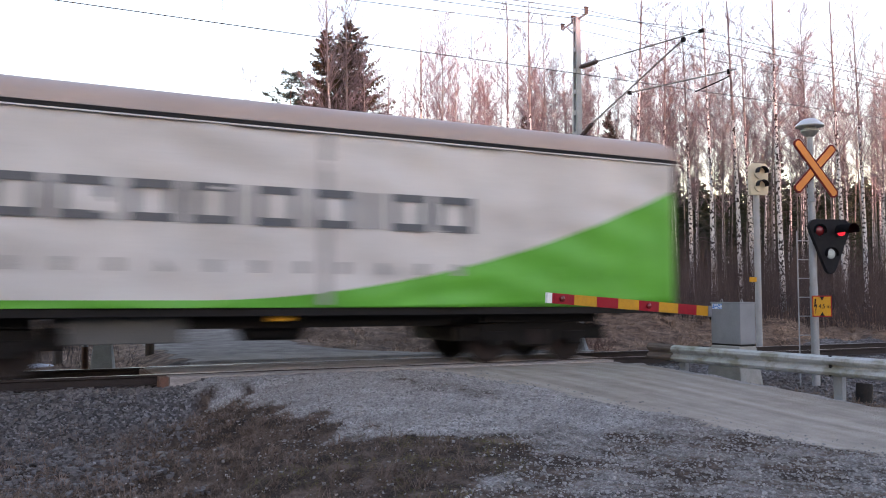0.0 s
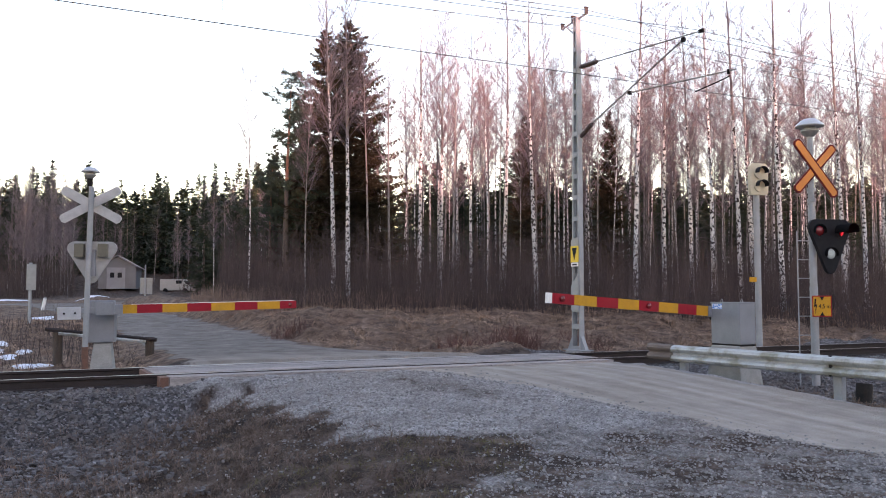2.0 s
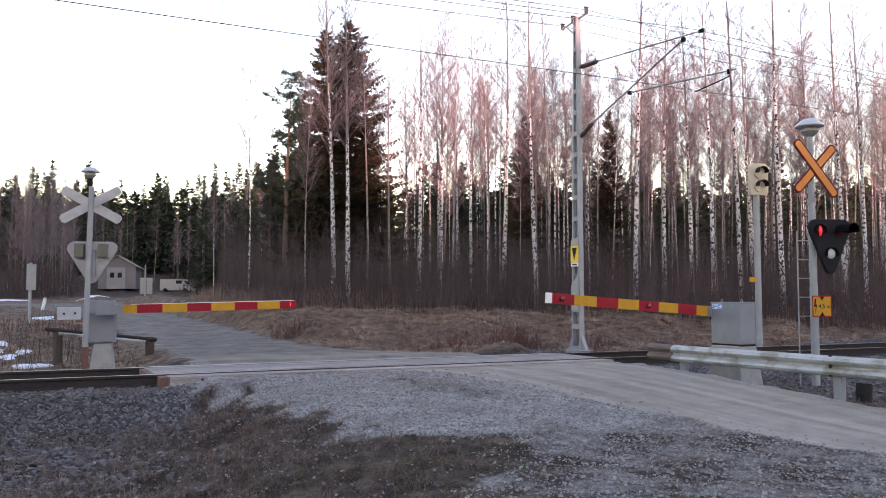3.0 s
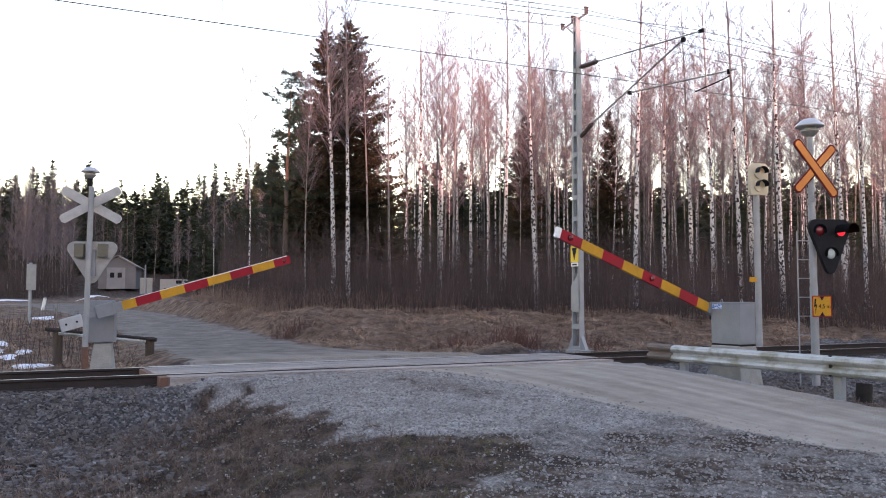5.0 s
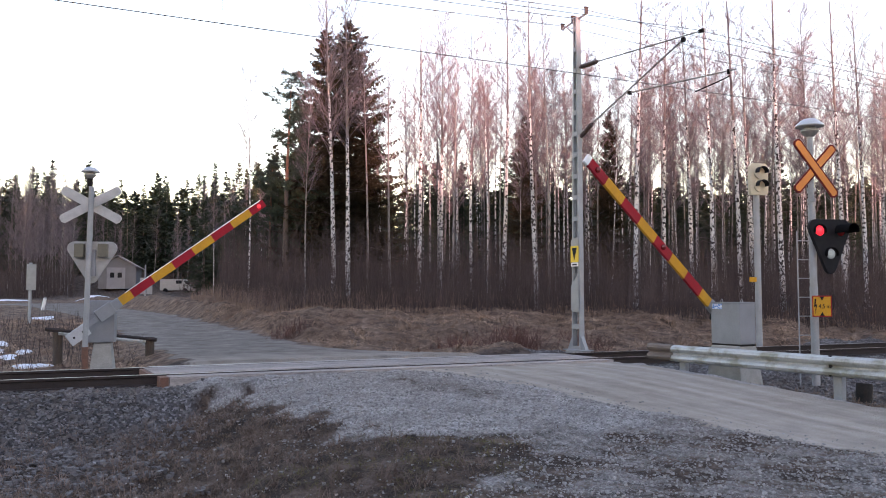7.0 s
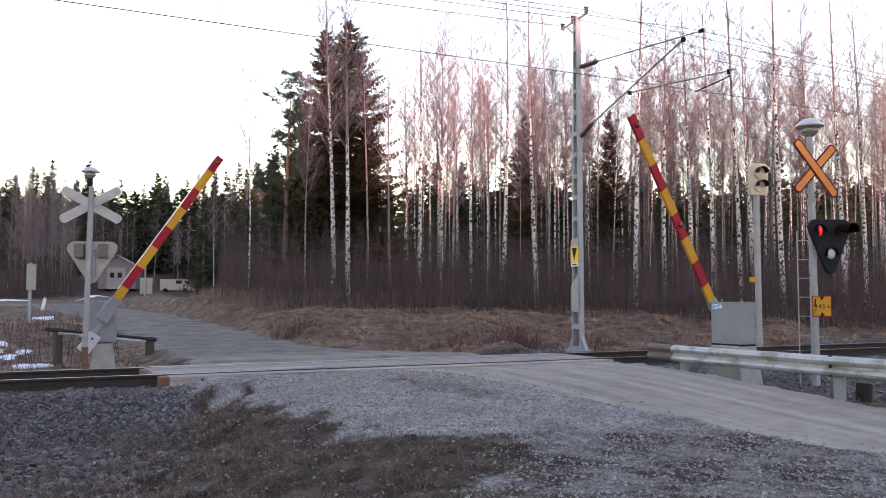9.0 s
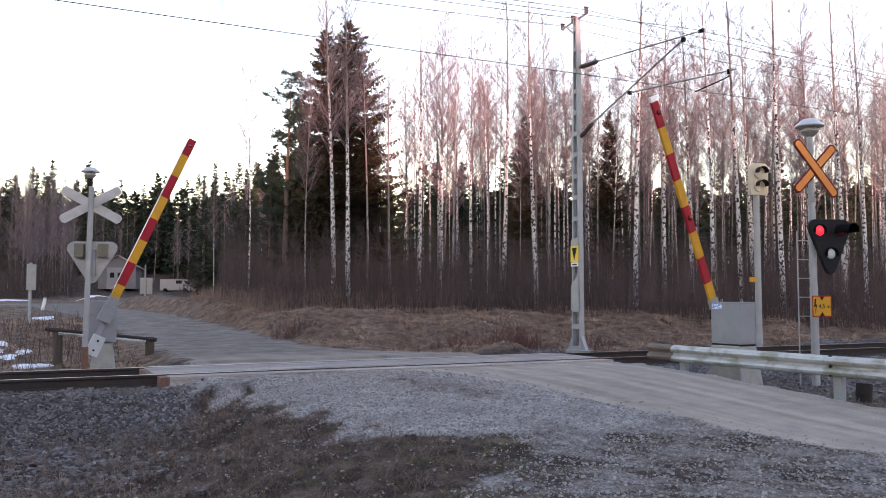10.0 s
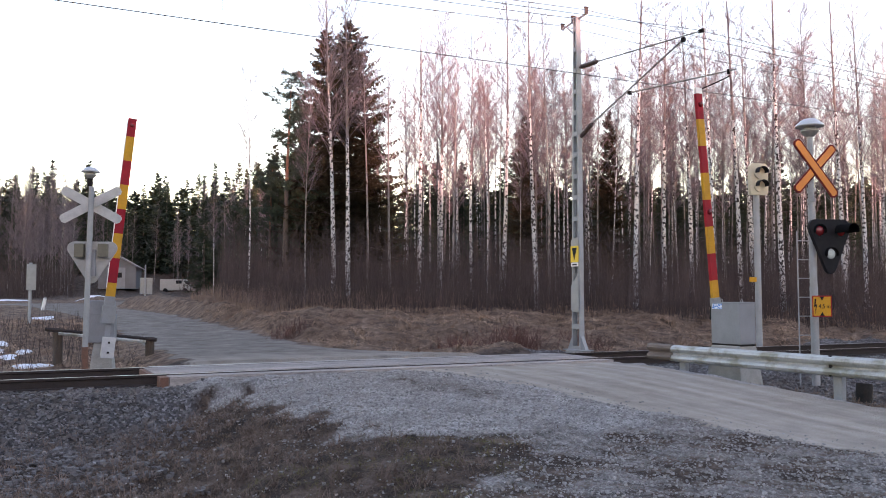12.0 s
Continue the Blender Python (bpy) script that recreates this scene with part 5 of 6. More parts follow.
    for k in range(110):
        u = rng.uniform(-1.25, -0.4)
        d = rng.uniform(96, 140)
        x, y = seen_from(u, d)
        h = d * rng.uniform(0.122, 0.168) + 1.18 - ground_z(x, y)
        plant("spruce", rng.choice(FAR_SPRUCES), x, y, rng.uniform(0, 6.28), h / 14.0, "dark spruce of the far treeline", "tree", "spruces of the far treeline")
    for k in range(90):
        u = rng.uniform(-1.15, -0.82) if k < 60 else rng.uniform(-0.82, -0.36)
        d = rng.uniform(66, 90) if k < 60 else rng.uniform(86, 98)
        x, y = seen_from(u, d)
        h = d * (rng.uniform(0.09, 0.15) if k < 60 else rng.uniform(0.05, 0.1)) + 0.5
        if k >= 60 and 6 < x < 22 and y < 95:
            continue
        t = plant("birch", rng.choice(GREYS), x, y, rng.uniform(0, 6.28), h / 15.0, "slim bare grey tree with dull lilac twigs", "tree", "birches of the wood")


build_woods()


def stuff(name, verts, faces, mat, label, category):
    me = bpy.data.meshes.new(name)
    me.from_pydata(verts, [], faces)
    me.materials.append(mat)
    return tagged(new(name, me), label, category, kind="stuff")


def merged_wood(name, kinds, spots, wide, label):
    """Many trees of the given kinds in one mesh; spots: x, y, height factor."""
    rng = random.Random(12)
    vs, fs, o = [], [], 0
    for k, (x, y, h) in enumerate(spots):
        v, f = kinds[k % len(kinds)]
        a = rng.uniform(0, 6.28)
        c, sn = math.cos(a), math.sin(a)
        w = np.stack([(v[:, 0] * c - v[:, 1] * sn) * h * wide + x, (v[:, 0] * sn + v[:, 1] * c) * h * wide + y, v[:, 2] * h + ground_z(x, y)], -1)
        vs += w.tolist()
        fs += [tuple(i + o for i in q) for q in f]
        o += len(v)
    return stuff(name, vs, fs, NEEDLE, label, "woods")


def mesh_data(cm):
    return np.array([q.co[:] for q in cm.vertices]), [tuple(p.vertices) for p in cm.polygons]


def build_far_wood():
    """The dark spruce wood that closes the view behind the birches and the houses."""
    rng = random.Random(31)
    kinds = [mesh_data(spruce_meshes(280 + i, 10.0, 0.3, 2.4, 24, 0.34, 0.0, fat=1.4)[1]) for i in range(4)]
    spots = []
    for k in range(330):
        u, d = rng.uniform(-1.3, 1.3), rng.uniform(100, 128)
        x, y = seen_from(u, d)
        top = d * rng.uniform(0.105, 0.136) + 1.18 - ground_z(x, y)
        spots.append((x, y, max(top, 6.0) / 10.0))
    for k in range(150):
        u, d = rng.uniform(0.2, 1.3), rng.uniform(92, 112)
        x, y = seen_from(u, d)
        top = d * rng.uniform(0.1, 0.15) + 1.18 - ground_z(x, y)
        spots.append((x, y, max(top, 6.0) / 10.0))
    for k in range(130):
        u, d = rng.uniform(-1.2, -0.3), rng.uniform(128, 142)
        x, y = seen_from(u, d)
        spots.append((x, y, max(d * rng.uniform(0.1, 0.13) + 1.18 - ground_z(x, y), 6.0) / 10.0))
    merged_wood("far_wood", kinds, spots, 1.1, "dark dense spruce wood in the distance")


build_far_wood()


def build_sun_block_wood():
    """An unseen wood added behind the camera, so that the low sun only reaches the tops in front."""
    rng = random.Random(8)
    kinds = []
    for i in range(3):
        tm, cm = spruce_meshes(260 + i, 11.0, 0.3, 2.4, 13, 0.25, 0.0)
        kinds.append(mesh_data(cm))
    spots = [(rng.uniform(-190, 130), rng.uniform(-88, -62), rng.uniform(0.6, 1.0)) for k in range(300)]
    merged_wood("ridge_wood", kinds, spots, 1.3, "unseen dark spruce wood added behind to block the low sun")


build_sun_block_wood()


# ---- undergrowth, dead grass, stones, snow ----
def build_undergrowth():
    rng = random.Random(21)
    s = Soup()
    for k in range(15000):
        u, d = rng.uniform(-0.5, 1.1), 31 + 30 * rng.random() ** 1.3
        x, y = seen_from(u, d)
        l, r = road_edges(np.array([y]))
        if x < r[0] + 1.5:
            continue
        z = ground_z(x, y)
        h = rng.uniform(0.6, 2.2) if rng.random() < 0.55 else rng.uniform(1.5, 3.8)
        if d < 34:
            h *= 0.55
        p = Vector((x, y, z - 0.05))
        top = p + Vector((rng.gauss(0, 0.09) * h, rng.gauss(0, 0.09) * h, h))
        r0 = 0.005 + 0.0018 * h
        s.spike(p, top, r0, 0.004)
        for j in range(rng.randint(3, 5)):
            b = p.lerp(top, rng.uniform(0.25, 0.95))
            s.spike(b, b + unit(rng.uniform(0, 6.28), rng.uniform(0.4, 1.2)) * rng.uniform(0.12, 0.32) * h, r0 * 0.6, 0.003)
    # thickets about the far houses
    for k in range(2600):
        u, d = rng.uniform(-1.1, -0.28), rng.uniform(58, 84)
        x, y = seen_from(u, d)
        if -0.82 < u < -0.6:
            continue
        if (x < 14 and 50 < y < 68) or (4 < x < 18 and y > 70 and rng.random() < 0.8):
            continue
        h = rng.uniform(1.0, 3.6)
        p = Vector((x, y, ground_z(x, y) - 0.05))
        top = p + Vector((rng.gauss(0, 0.12) * h, rng.gauss(0, 0.12) * h, h))
        s.spike(p, top, 0.02, 0.006)
        for j in range(3):
            b = p.lerp(top, rng.uniform(0.3, 0.9))
            s.spike(b, b + unit(rng.uniform(0, 6.28), rng.uniform(0.5, 1.3)) * rng.uniform(0.2, 0.4) * h, 0.012, 0.004)
    # by the far posts and along the bend
    for k in range(900):
        x, y = rng.uniform(-6, 2.4), rng.uniform(19.0, 30.0)
        l, r = road_edges(np.array([y]))
        if x > l[0] - 0.7:
            continue
        z = ground_z(x, y)
        h = rng.uniform(0.2, 0.8)
        p = Vector((x, y, z - 0.03))
        s.spike(p, p + Vector((rng.gauss(0, 0.2) * h, rng.gauss(0, 0.2) * h, h)), 0.006, 0.003)
    stuff("undergrowth", s.v, s.f, BRUSH, "bare brown brushwood and saplings at the wood's edge", "brushwood")
    t = Soup()
    rng = random.Random(22)
    # a dark leafless bush by the mast and along the bank's foot
    for cx, cy, n, hh in ((11.6, 19.0, 420, 0.8), (10.4, 19.6, 200, 0.5), (6.9, 23.5, 120, 0.5), (14.2, 19.6, 160, 0.5)):
        for k in range(n):
            x, y = rng.gauss(cx, 0.35), rng.gauss(cy, 0.3)
            p = Vector((x, y, ground_z(x, y)))
            t.spike(p, p + unit(rng.uniform(0, 6.28), rng.uniform(0.6, 1.5)) * rng.uniform(0.4, 1.0) * hh, 0.006, 0.003)
    stuff("bush", t.v, t.f, BUSH_RED, "dark reddish leafless bush beside the mast", "bush")


BUSH_RED = material("reddish_bush_twigs", (0.12, 0.055, 0.045), 0.95, 0, (0.07, 0.035, 0.03), 0.6, 10, 0, island=0.4)
build_undergrowth()


def blades(rng, spots, lo, hi, flat, width):
    """Bent blades, two triangles each, at the given spots."""
    n = len(spots)
    x, y = spots[:, 0], spots[:, 1]
    z = ground(x, y)
    a = rng.uniform(0, 2 * np.pi, n)
    ln = rng.uniform(lo, hi, n)
    e = rng.uniform(*flat, n)
    dx, dy = np.cos(a), np.sin(a)
    w = width * rng.uniform(0.6, 1.4, n)
    base = np.stack([x, y, z - 0.01], -1)
    mid = base + np.stack([dx * np.cos(e), dy * np.cos(e), np.sin(e)], -1) * (ln * 0.55)[:, None]
    e2 = e - rng.uniform(0.2, 1.0, n)
    tip = mid + np.stack([dx * np.cos(e2), dy * np.cos(e2), np.sin(e2)], -1) * (ln * 0.45)[:, None]
    sd = np.stack([-dy * w, dx * w, np.zeros(n)], -1)
    v = np.stack([base - sd, base + sd, mid - sd * 0.7, mid + sd * 0.7, tip], 1).reshape(-1, 3)
    o = np.arange(n) * 5
    f = [t for i in o for t in ((i, i + 1, i + 3, i + 2), (i + 2, i + 3, i + 4))]
    return v.tolist(), f


def build_grass():
    rng = np.random.default_rng(3)
    m = 230000
    x, y = rng.uniform(-8, 48, m), 17.4 + 17 * rng.random(m) ** 1.1
    l, r = road_edges(y)
    ok = ((x > r + 0.2) | (x < l - 0.4)) & (np.abs(y - TRACK) > 2.6) & (wob(x, y, 0.9, 3) + 0.5 * wob(x, y, 0.3, 1) + rng.normal(0, 0.35, m) > -0.25)
    v, f = blades(rng, np.stack([x, y], -1)[ok], 0.12, 0.42, (0.0, 0.42), 0.009)
    # tussocks
    c = 1000
    cx, cy = rng.uniform(-6, 48, c), 18.0 + 16 * rng.random(c) ** 1.1
    n = 34
    x, y = np.repeat(cx, n) + rng.normal(0, 0.1, c * n), np.repeat(cy, n) + rng.normal(0, 0.1, c * n)
    l, r = road_edges(y)
    ok = (x > r + 0.35) | ((x < l - 0.5) & (rng.random(c * n) < 0.3))
    v2, f2 = blades(rng, np.stack([x, y], -1)[ok], 0.15, 0.42, (0.1, 0.95), 0.007)
    f = f + [tuple(i + len(v) for i in q) for q in f2]
    v = v + v2
    stuff("dead_grass", v, f, STRAW, "pale flattened dead grass on the bank", "grass")
    m = 30000
    x, y = rng.uniform(14, 60, m), rng.uniform(30, 40, m)
    x = rng.uniform(6, 52, m)
    l, r = road_edges(y)
    ok = x > r + 1
    v, f = blades(rng, np.stack([x, y], -1)[ok], 0.4, 1.0, (0.9, 1.5), 0.008)
    stuff("tall_dead_grass", v, f, STRAW_TALL, "tall brown dead grass along the wood's edge", "grass")
    m = 150000
    x, y = rng.uniform(-2.5, 6.0, m), rng.uniform(4.6, 12.8, m)
    bare = (x < 1.2 + 0.5 * wob(x, y, 0.6, 2)) & (y > 9.3)
    ok = (x < gravel_edge(x, y) + rng.normal(0, 0.3, m)) & ~bare & (y < 12.9) & (wob(x, y, 0.42, 6) + wob(x, y, 0.2, 2) + rng.normal(0, 0.4, m) > -0.25)
    mossy = (y < 8.3) & (x > 1.9 + 0.4 * wob(x, y, 0.5, 3)) & (wob(x, y, 0.45, 7) + rng.normal(0, 0.35, m) > -0.1)
    v, f = blades(rng, np.stack([x, y], -1)[ok & mossy], 0.02, 0.09, (0.1, 1.1), 0.003)
    stuff("mossy_turf", v, f, MOSS, "short olive moss and turf beside the gravel", "grass")
    ok = ok & ~mossy
    c = 420
    cx, cy = rng.uniform(-0.5, 4.2, c), rng.uniform(5.2, 12.8, c)
    k = 36
    tx, ty = np.repeat(cx, k) + rng.normal(0, 0.05, c * k), np.repeat(cy, k) + rng.normal(0, 0.05, c * k)
    on = tx < gravel_edge(tx, ty)
    v, f = blades(rng, np.stack([tx, ty], -1)[on], 0.07, 0.26, (0.1, 1.2), 0.003)
    stuff("grass_tufts", v, f, STRAW_TALL, "pale withered grass tufts on the dirt", "grass")
    v, f = blades(rng, np.stack([x, y], -1)[ok], 0.03, 0.16, (0.0, 0.9), 0.003)
    stuff("withered_turf", v, f, STRAW_DARK, "dark withered turf and moss on the gravel", "grass")
    m = 14000
    y = rng.uniform(3.5, 13.0, m)
    x = 11.25 + rng.exponential(0.3, m)
    v, f = blades(rng, np.stack([x, y], -1), 0.04, 0.2, (0.2, 1.3), 0.004)
    stuff("verge_grass", v, f, STRAW_DARK, "withered grass under the guard rail", "grass")


STRAW_TALL = material("tall_brown_grass", (0.2, 0.14, 0.11), 0.95, 0, (0.1, 0.07, 0.056), 0.4, 6, 0, island=0.35)
build_grass()


def pebbles(rng, x, y, size, sink=0.3):
    """Angular blocky stones."""
    n = len(x)
    z = ground(x, y)
    oc = np.array([(i, j, k) for k in (-1, 1) for i, j in ((-1, -1), (1, -1), (1, 1), (-1, 1))], float) * 0.72
    p = oc[None] * rng.uniform(0.5, 1.25, (n, 8, 1)) * np.stack([np.ones(n), rng.uniform(0.6, 1.0, n), rng.uniform(0.45, 0.8, n)], -1)[:, None]
    p = p + rng.normal(0, 0.14, (n, 8, 3))
    a = rng.uniform(0, 6.28, n)
    c, s = np.cos(a)[:, None], np.sin(a)[:, None]
    q = np.stack([p[..., 0] * c - p[..., 1] * s, p[..., 0] * s + p[..., 1] * c, p[..., 2]], -1) * size[:, None, None]
    q = q + np.stack([x, y, z + size * sink], -1)[:, None]
    quads = ((3, 2, 1, 0), (4, 5, 6, 7), (0, 1, 5, 4), (1, 2, 6, 5), (2, 3, 7, 6), (3, 0, 4, 7))
    f = [tuple(i * 8 + k for k in t) for i in range(n) for t in quads]
    return q.reshape(-1, 3).tolist(), f


STONE = material("grey_ballast_stone", (0.15, 0.138, 0.138), 0.9, 0, (0.06, 0.053, 0.052), 6, 60, 0.3, island=0.7, spec=0.15)
GRIT = material("pale_gravel_grit", (0.36, 0.34, 0.33), 0.9, 0, (0.17, 0.16, 0.155), 6, 60, 0.2, island=0.6, spec=0.15)


def build_stones():
    rng = np.random.default_rng(6)
    n = 26000
    x, y = rng.uniform(-4, 3.0, n), rng.uniform(7.0, 14.9, n)
    x2, y2 = rng.uniform(11.0, 40, 7000), rng.uniform(12.6, 18.2, 7000)
    x3, y3 = rng.uniform(11.6, 16, 3500), rng.uniform(9.0, 13, 3500)
    keep = (x < 1.75 + 0.06 * (y - 12) + 0.35 * rng.normal(0, 1, n)) & (rng.random(n) < np.clip((y - 9.0) / 2.5, 0.16, 1))
    x, y = np.concatenate([x[keep], x2, x3]), np.concatenate([y[keep], y2, y3])
    ok = (np.abs(np.abs(y - TRACK) - 0.8) > 0.1)
    x, y = x[ok], y[ok]
    v, f = pebbles(rng, x, y, 0.014 + rng.exponential(0.012, len(x)).clip(0, 0.045))
    stuff("ballast_stones", v, f, STONE, "angular grey crushed stone ballast", "gravel")
    n = 80000
    x, y = rng.uniform(0.5, 11, n), rng.uniform(4.4, 13.6, n)
    l, r = road_edges(y)
    ok = (rng.random(n) < (0.1 + 0.9 * apron_amount(x, y)) * np.where(x > l, 0.12, 0.9)) & (x < l + 0.35 + rng.normal(0, 0.2, n))
    x, y = x[ok], y[ok]
    v, f = pebbles(rng, x, y, 0.006 + rng.exponential(0.005, len(x)).clip(0, 0.018))
    stuff("loose_gravel", v, f, GRIT, "loose pale gravel on the road's shoulder", "gravel")


build_stones()

SNOW = material("old_snow", (0.72, 0.74, 0.8), 0.7, 0, (0.55, 0.56, 0.6), 3, 40, 0.3)


def build_snow():
    rng = random.Random(9)
    for cx, cy, a, b in ((0.2, 20.5, 0.26, 0.3), (0.48, 20.3, 0.2, 0.22), (-0.2, 22.6, 0.22, 0.3), (-0.45, 23.8, 0.2, 0.3), (0.15, 23.4, 0.2, 0.3), (-0.35, 25.0, 0.2, 0.3), (0.9, 35.0, 0.4, 0.8), (-0.5, 63, 1.3, 0.8), (4.5, 61.5, 0.9, 0.5)):
        g = Geo()
        n = 22
        vs, fs = [], []
        for ring, h in ((1.0, -0.02), (0.9, 0.02), (0.6, 0.05), (0.25, 0.065)):
            for k in range(n):
                w = 2 * math.pi * k / n
                q = ring * (1 + 0.28 * math.sin(3 * w + cx * 5) + 0.18 * math.sin(5 * w + cy))
                x, y = cx + a * q * math.cos(w), cy + b * q * math.sin(w)
                vs.append((x, y, ground_z(x, y) + h))
        for i in range(3):
            for k in range(n):
                fs.append((i * n + k, i * n + (k + 1) % n, (i + 1) * n + (k + 1) % n, (i + 1) * n + k))
        fs.append(tuple(3 * n + k for k in range(n)))
        solo("snow_patch", g.add(vs, fs), SNOW, "small patch of old melting snow on the grass", "snow", "snow patches", smooth=True)


build_snow()


# ---- houses and clutter beyond the crossing ----
PLASTER = material("grey_white_boards", (0.15, 0.152, 0.16), 0.85, 0, (0.1, 0.1, 0.105), 1, 20, 0.1)
TIN = material("grey_roof_tin", (0.22, 0.21, 0.21), 0.6, 0.1, (0.16, 0.15, 0.15), 1, 20, 0.1)
RED_TIN = material("red_roof_tin", (0.22, 0.05, 0.04), 0.7, 0, (0.15, 0.04, 0.035), 1, 20, 0.1)
RED_WALL = material("red_ochre_boards", (0.12, 0.05, 0.04), 0.9, 0, (0.09, 0.04, 0.03), 1, 20, 0.1)
PANE = material("dark_window_glass", (0.02, 0.022, 0.026), 0.1, 0, bump=0)


def build_house(name, x, y, turn, w, d, h, rise, wall, roof, label, door=True):
    z = ground_z(x, y) - 0.1
    b = thing(name, pose(x, y, z, 0, 0, turn), label, "house")
    part("wall", Geo().slab([(-w / 2, 0), (w / 2, 0), (w / 2, h), (0, h + rise), (-w / 2, h)], -d / 2, d / 2), wall, b)
    for s in (-1, 1):
        L = math.hypot(w / 2 + 0.3, rise * (w / 2 + 0.3) / (w / 2))
        a = math.atan2(rise, w / 2)
        part("roof", Geo().box((s * (w / 4 + 0.13), 0, h + rise / 2 + 0.02), (L, d + 0.6, 0.08), Matrix.Rotation(s * a, 3, "Y")), roof, b)
    if door:
        dr = part("door", Geo().box((-0.1, -d / 2 - 0.02, 1.05), (1.7, 0.06, 2.1)), GREY_PAINT, b, "grey double door")
        for px in (-0.45, 0.25):
            part("pane", Geo().box((px, -d / 2 - 0.06, 1.35), (0.4, 0.02, 0.5)), PANE, dr)
    return b


def build_far_things():
    build_house("shed", 9.3, 92.0, -12, 3.5, 6.0, 2.2, 1.0, PLASTER, TIN, "small grey board shed with double doors and low roof")
    build_house("shed", 19.5, 90.0, -20, 3.6, 3.5, 2.0, 0.9, RED_WALL, RED_TIN, "small red shed half hidden behind brush", False)
    x, y = seen_from(-0.02, 95)
    build_house("house", x, y, -40, 8.0, 9.0, 3.4, 2.4, RED_WALL, RED_TIN, "red-roofed house hidden deep behind the birches", False)
    v = thing("parked_van", pose(14.3, 88.0, ground_z(14.3, 88), 0, 0, -30) @ Matrix.Scale(0.72, 4), "pale grey van parked far down the road", "van")
    part("body", Geo().slab([(-2.2, 0.35), (2.2, 0.35), (2.2, 1.0), (1.5, 1.2), (1.0, 1.9), (-2.2, 1.9)], -0.9, 0.9), BACK_GREY, v, bevel=0.06)
    part("windscreen", Geo().slab([(1.46, 1.22), (1.52, 1.2), (1.02, 1.86), (0.97, 1.84)], -0.8, 0.8), PANE, v)
    part("side_window", Geo().box((0.5, -0.91, 1.5), (0.8, 0.02, 0.45)), PANE, v)
    for wx in (-1.4, 1.35):
        for sd in (-0.85, 0.85):
            part("wheel", Geo().lathe([(0.2, -0.1), (0.33, -0.1), (0.33, 0.1), (0.2, 0.1)], (wx, sd, 0.33), 16, Matrix.Rotation(radians(90), 3, "X")), BLACK, v)
    b = thing("cabinet", pose(10.0, 78, ground_z(10.0, 78)), "pale electrical cabinet by the far road", "cabinet")
    part("box", Geo().box((0, 0, 0.75), (1.0, 0.5, 1.6)), BACK_GREY, b, bevel=0.03)
    part("door_seam", Geo().box((0, -0.253, 0.75), (0.02, 0.01, 1.4)), DARK_STEEL, b)
    # notice board on a post by the bend, and a leaning stake
    p = thing("notice_board", pose(0.35, 31.0, ground_z(0.35, 31.0) - 0.1, 0, 0, 35), "narrow pale board on a dark post, seen edge-on", "notice board")
    part("post", Geo().tube([(0, 0, -0.2), (0, 0, 2.1)], 0.05, 8), GALV, p)
    part("board", Geo().box((-0.02, -0.07, 1.62), (0.34, 0.03, 0.85)), BACK_GREY, p, bevel=0.006)
    s = thing("stake", pose(0.95, 40.0, ground_z(0.95, 40.0), 0, 10, 0), "short white leaning road marker stake", "stake")
    part("pole", Geo().tube([(0, 0, -0.2), (0, 0, 0.5)], 0.07, 8), WHITE, s)
    part("tip", Geo().tube([(0, 0, 0.5), (0, 0, 0.55)], [0.072, 0.05], 8), BACK_GREY, s)
    for x, y, h in ((8.9, 70.0, 2.6),):
        solo("pole", Geo().tube([(x, y, ground_z(x, y) - 0.3), (x, y, ground_z(x, y) + h)], 0.06, 10), GALV, "plain grey pole by the far road", "pole")


build_far_things()
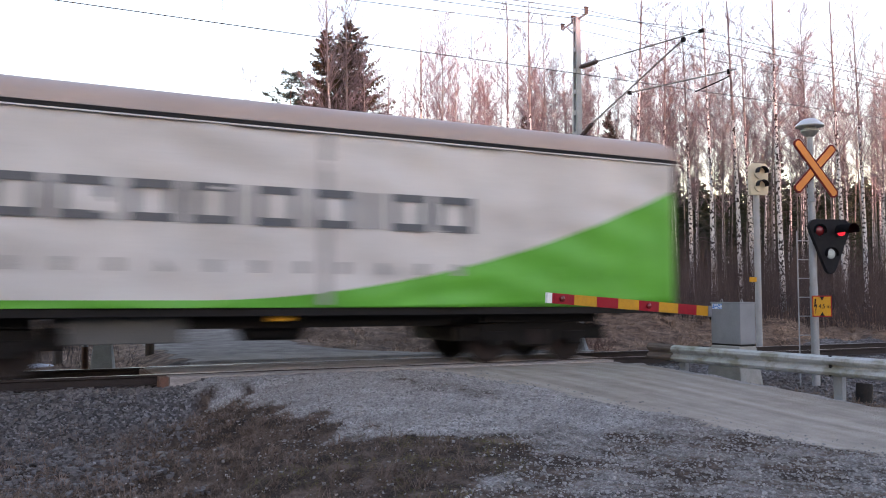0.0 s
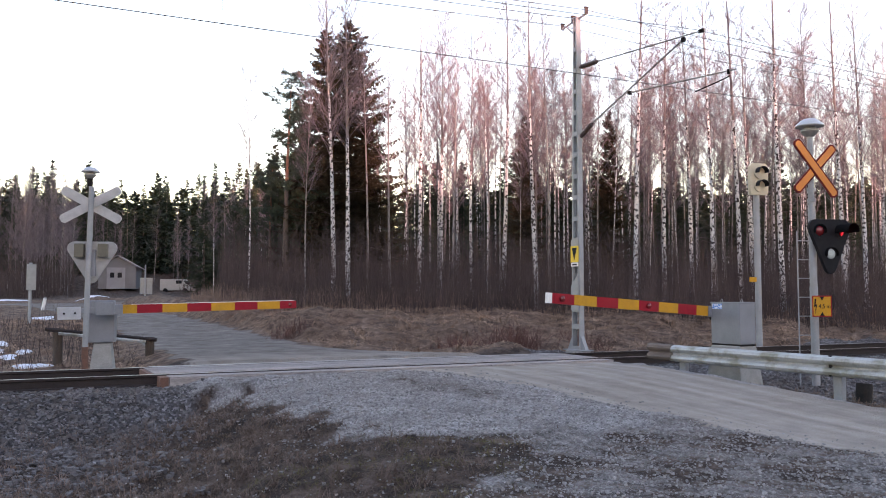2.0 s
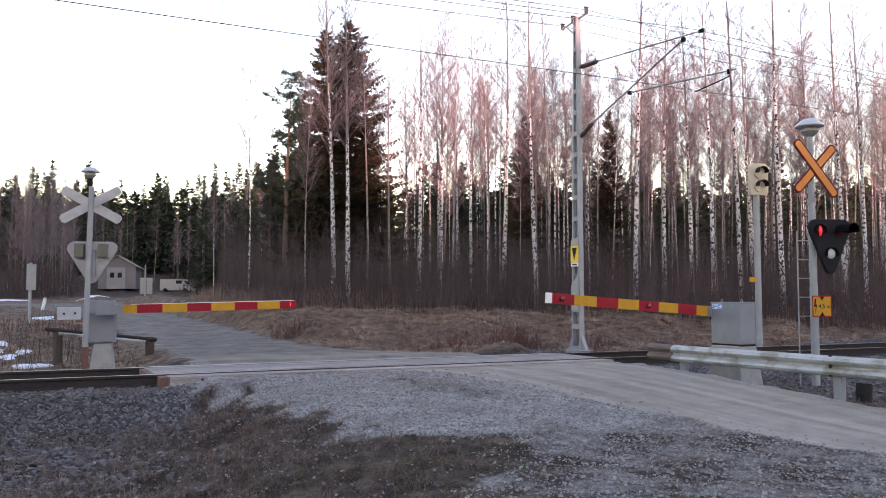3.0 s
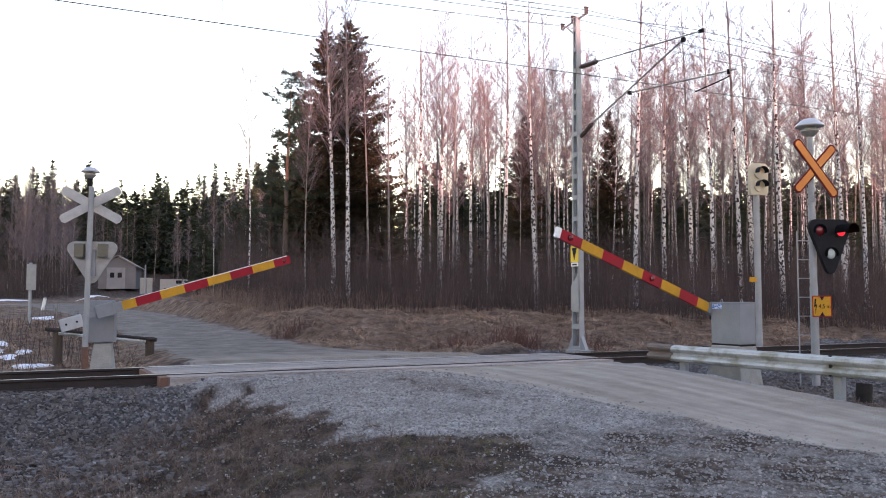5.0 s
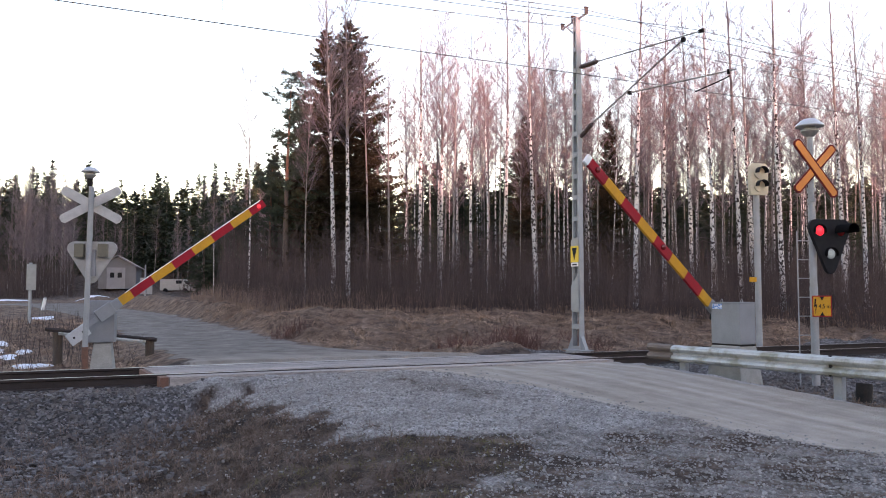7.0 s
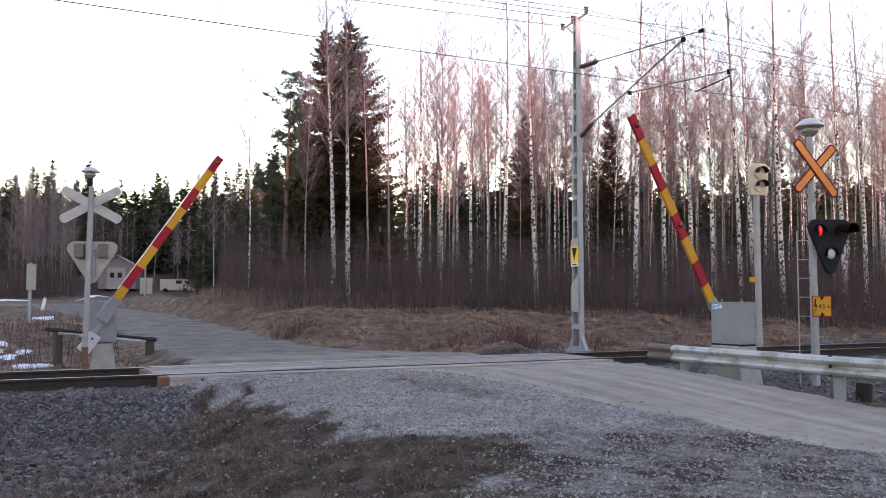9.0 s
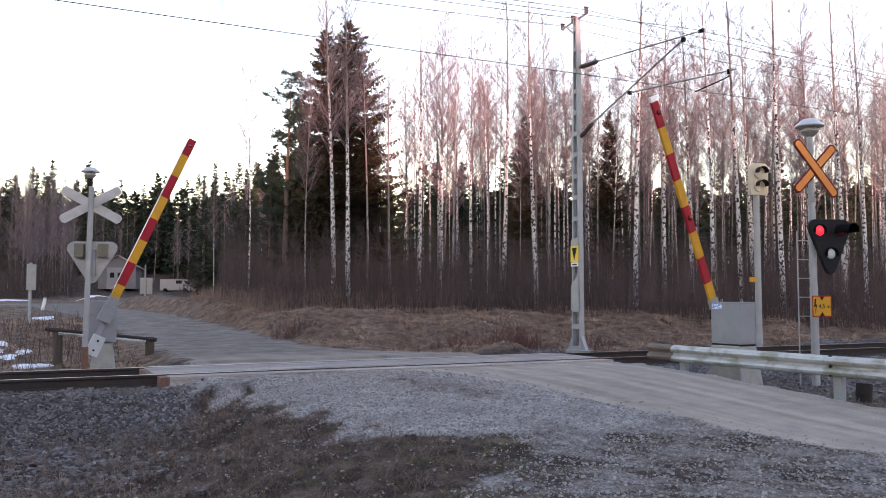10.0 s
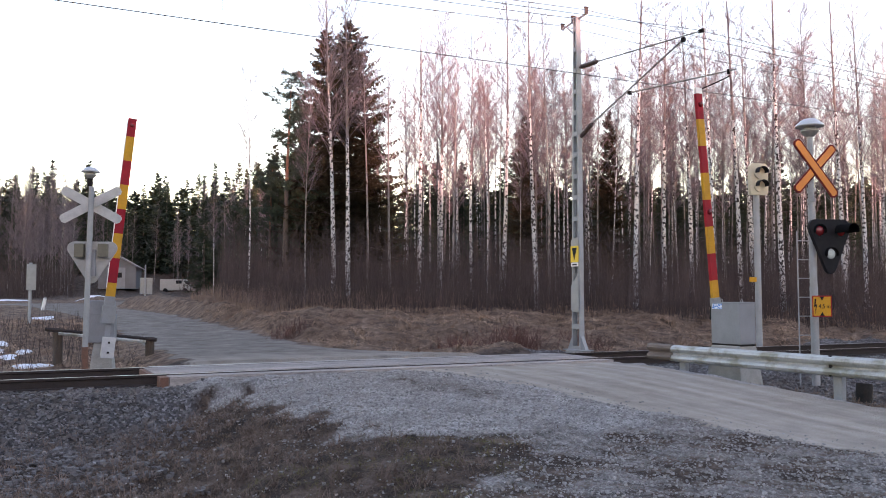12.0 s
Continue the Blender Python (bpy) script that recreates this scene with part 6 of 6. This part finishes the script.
# ---- what moves ----
def motions():
    v = 21.55
    walk(WAGON, [(0.0, pose(12.1, TRACK, 0)), (12.0, pose(12.1 - v * 12, TRACK, 0))])
    linear(WAGON)
    for wheel, x in WHEELS:
        rows, k = [], 0
        turn = math.degrees(v / 0.46)
        step = 1.0 / FPS
        for i in range(361):
            t = i * step
            rows.append((t, pose(x, 0, 0.46, 0, -turn * t, 0)))
        walk(wheel, rows)
    near = [(0, 3.5), (3.2, 3.5), (3.6, 4.1), (4.0, 7.0), (4.8, 16.3), (5.5, 23.3), (6.5, 33.4), (7.2, 40.0), (8.8, 55.4), (9.5, 62.2), (10.5, 71.3), (11.0, 76.0), (11.5, 80.3), (12.0, 84.3)]
    far = [(0, 1.4), (3.2, 1.4), (3.6, 2.0), (4.0, 4.8), (4.8, 14.1), (5.5, 21.2), (6.5, 31.5), (7.2, 38.3), (8.8, 54.0), (9.5, 61.1), (10.5, 70.7), (11.0, 75.6), (11.5, 80.2), (12.0, 84.5)]
    walk(BOOMS["near"], [(t, Matrix.Translation(R_PIV) @ Matrix.Rotation(radians(187.6), 4, "Z") @ Matrix.Rotation(radians(-a), 4, "Y")) for t, a in near])
    walk(BOOMS["far"], [(t, Matrix.Translation(L_PIV) @ Matrix.Rotation(radians(2.8), 4, "Z") @ Matrix.Rotation(radians(-a), 4, "Y")) for t, a in far])

    def flash(ob, spans, start=False):
        """Turns a lamp's lit face forward during the spans."""
        base = ob.matrix_basis.copy()
        rows, d = [], 0.033
        ang = lambda a: base @ Matrix.Rotation(radians(a), 4, "Z")
        rows.append((0.0, ang(0 if start else 180)))
        for a, b in spans:
            if a > 0:
                rows += [(a - 0.066, ang(180)), (a - 0.033, ang(120)), (a, ang(60)), (a + 0.033, ang(0))]
            rows += [(b - 0.066, ang(0)), (b - 0.033, ang(60)), (b, ang(120)), (b + 0.033, ang(180))]
        rows.append((12.0, ang(180)))
        walk(ob, rows)
    left = [(0.1, 0.5), (0.85, 1.22), (1.56, 1.94), (2.27, 2.68), (3.0, 3.4), (3.95, 4.67), (5.42, 6.12), (6.9, 7.6), (8.32, 9.02), (9.75, 10.47)]
    right = [(0, 0.06)] + [(a[1] + 0.07, b[0] - 0.02) for a, b in zip(left, left[1:])]
    flash(LAMPS["left"], left)
    flash(LAMPS["right"], right, True)
    flash(LAMPS["white"], [(10.95, 11.58)])
    flash(LAMPS["boom"], [(0.35, 0.7), (2.3, 2.7), (3.0, 3.4), (5.4, 6.1), (6.9, 7.6)])


def linear(ob):
    for c in ob.animation_data.action.layers[0].strips[0].channelbag(ob.animation_data.action_slot).fcurves:
        for k in c.keyframe_points:
            k.interpolation = "LINEAR"


motions()
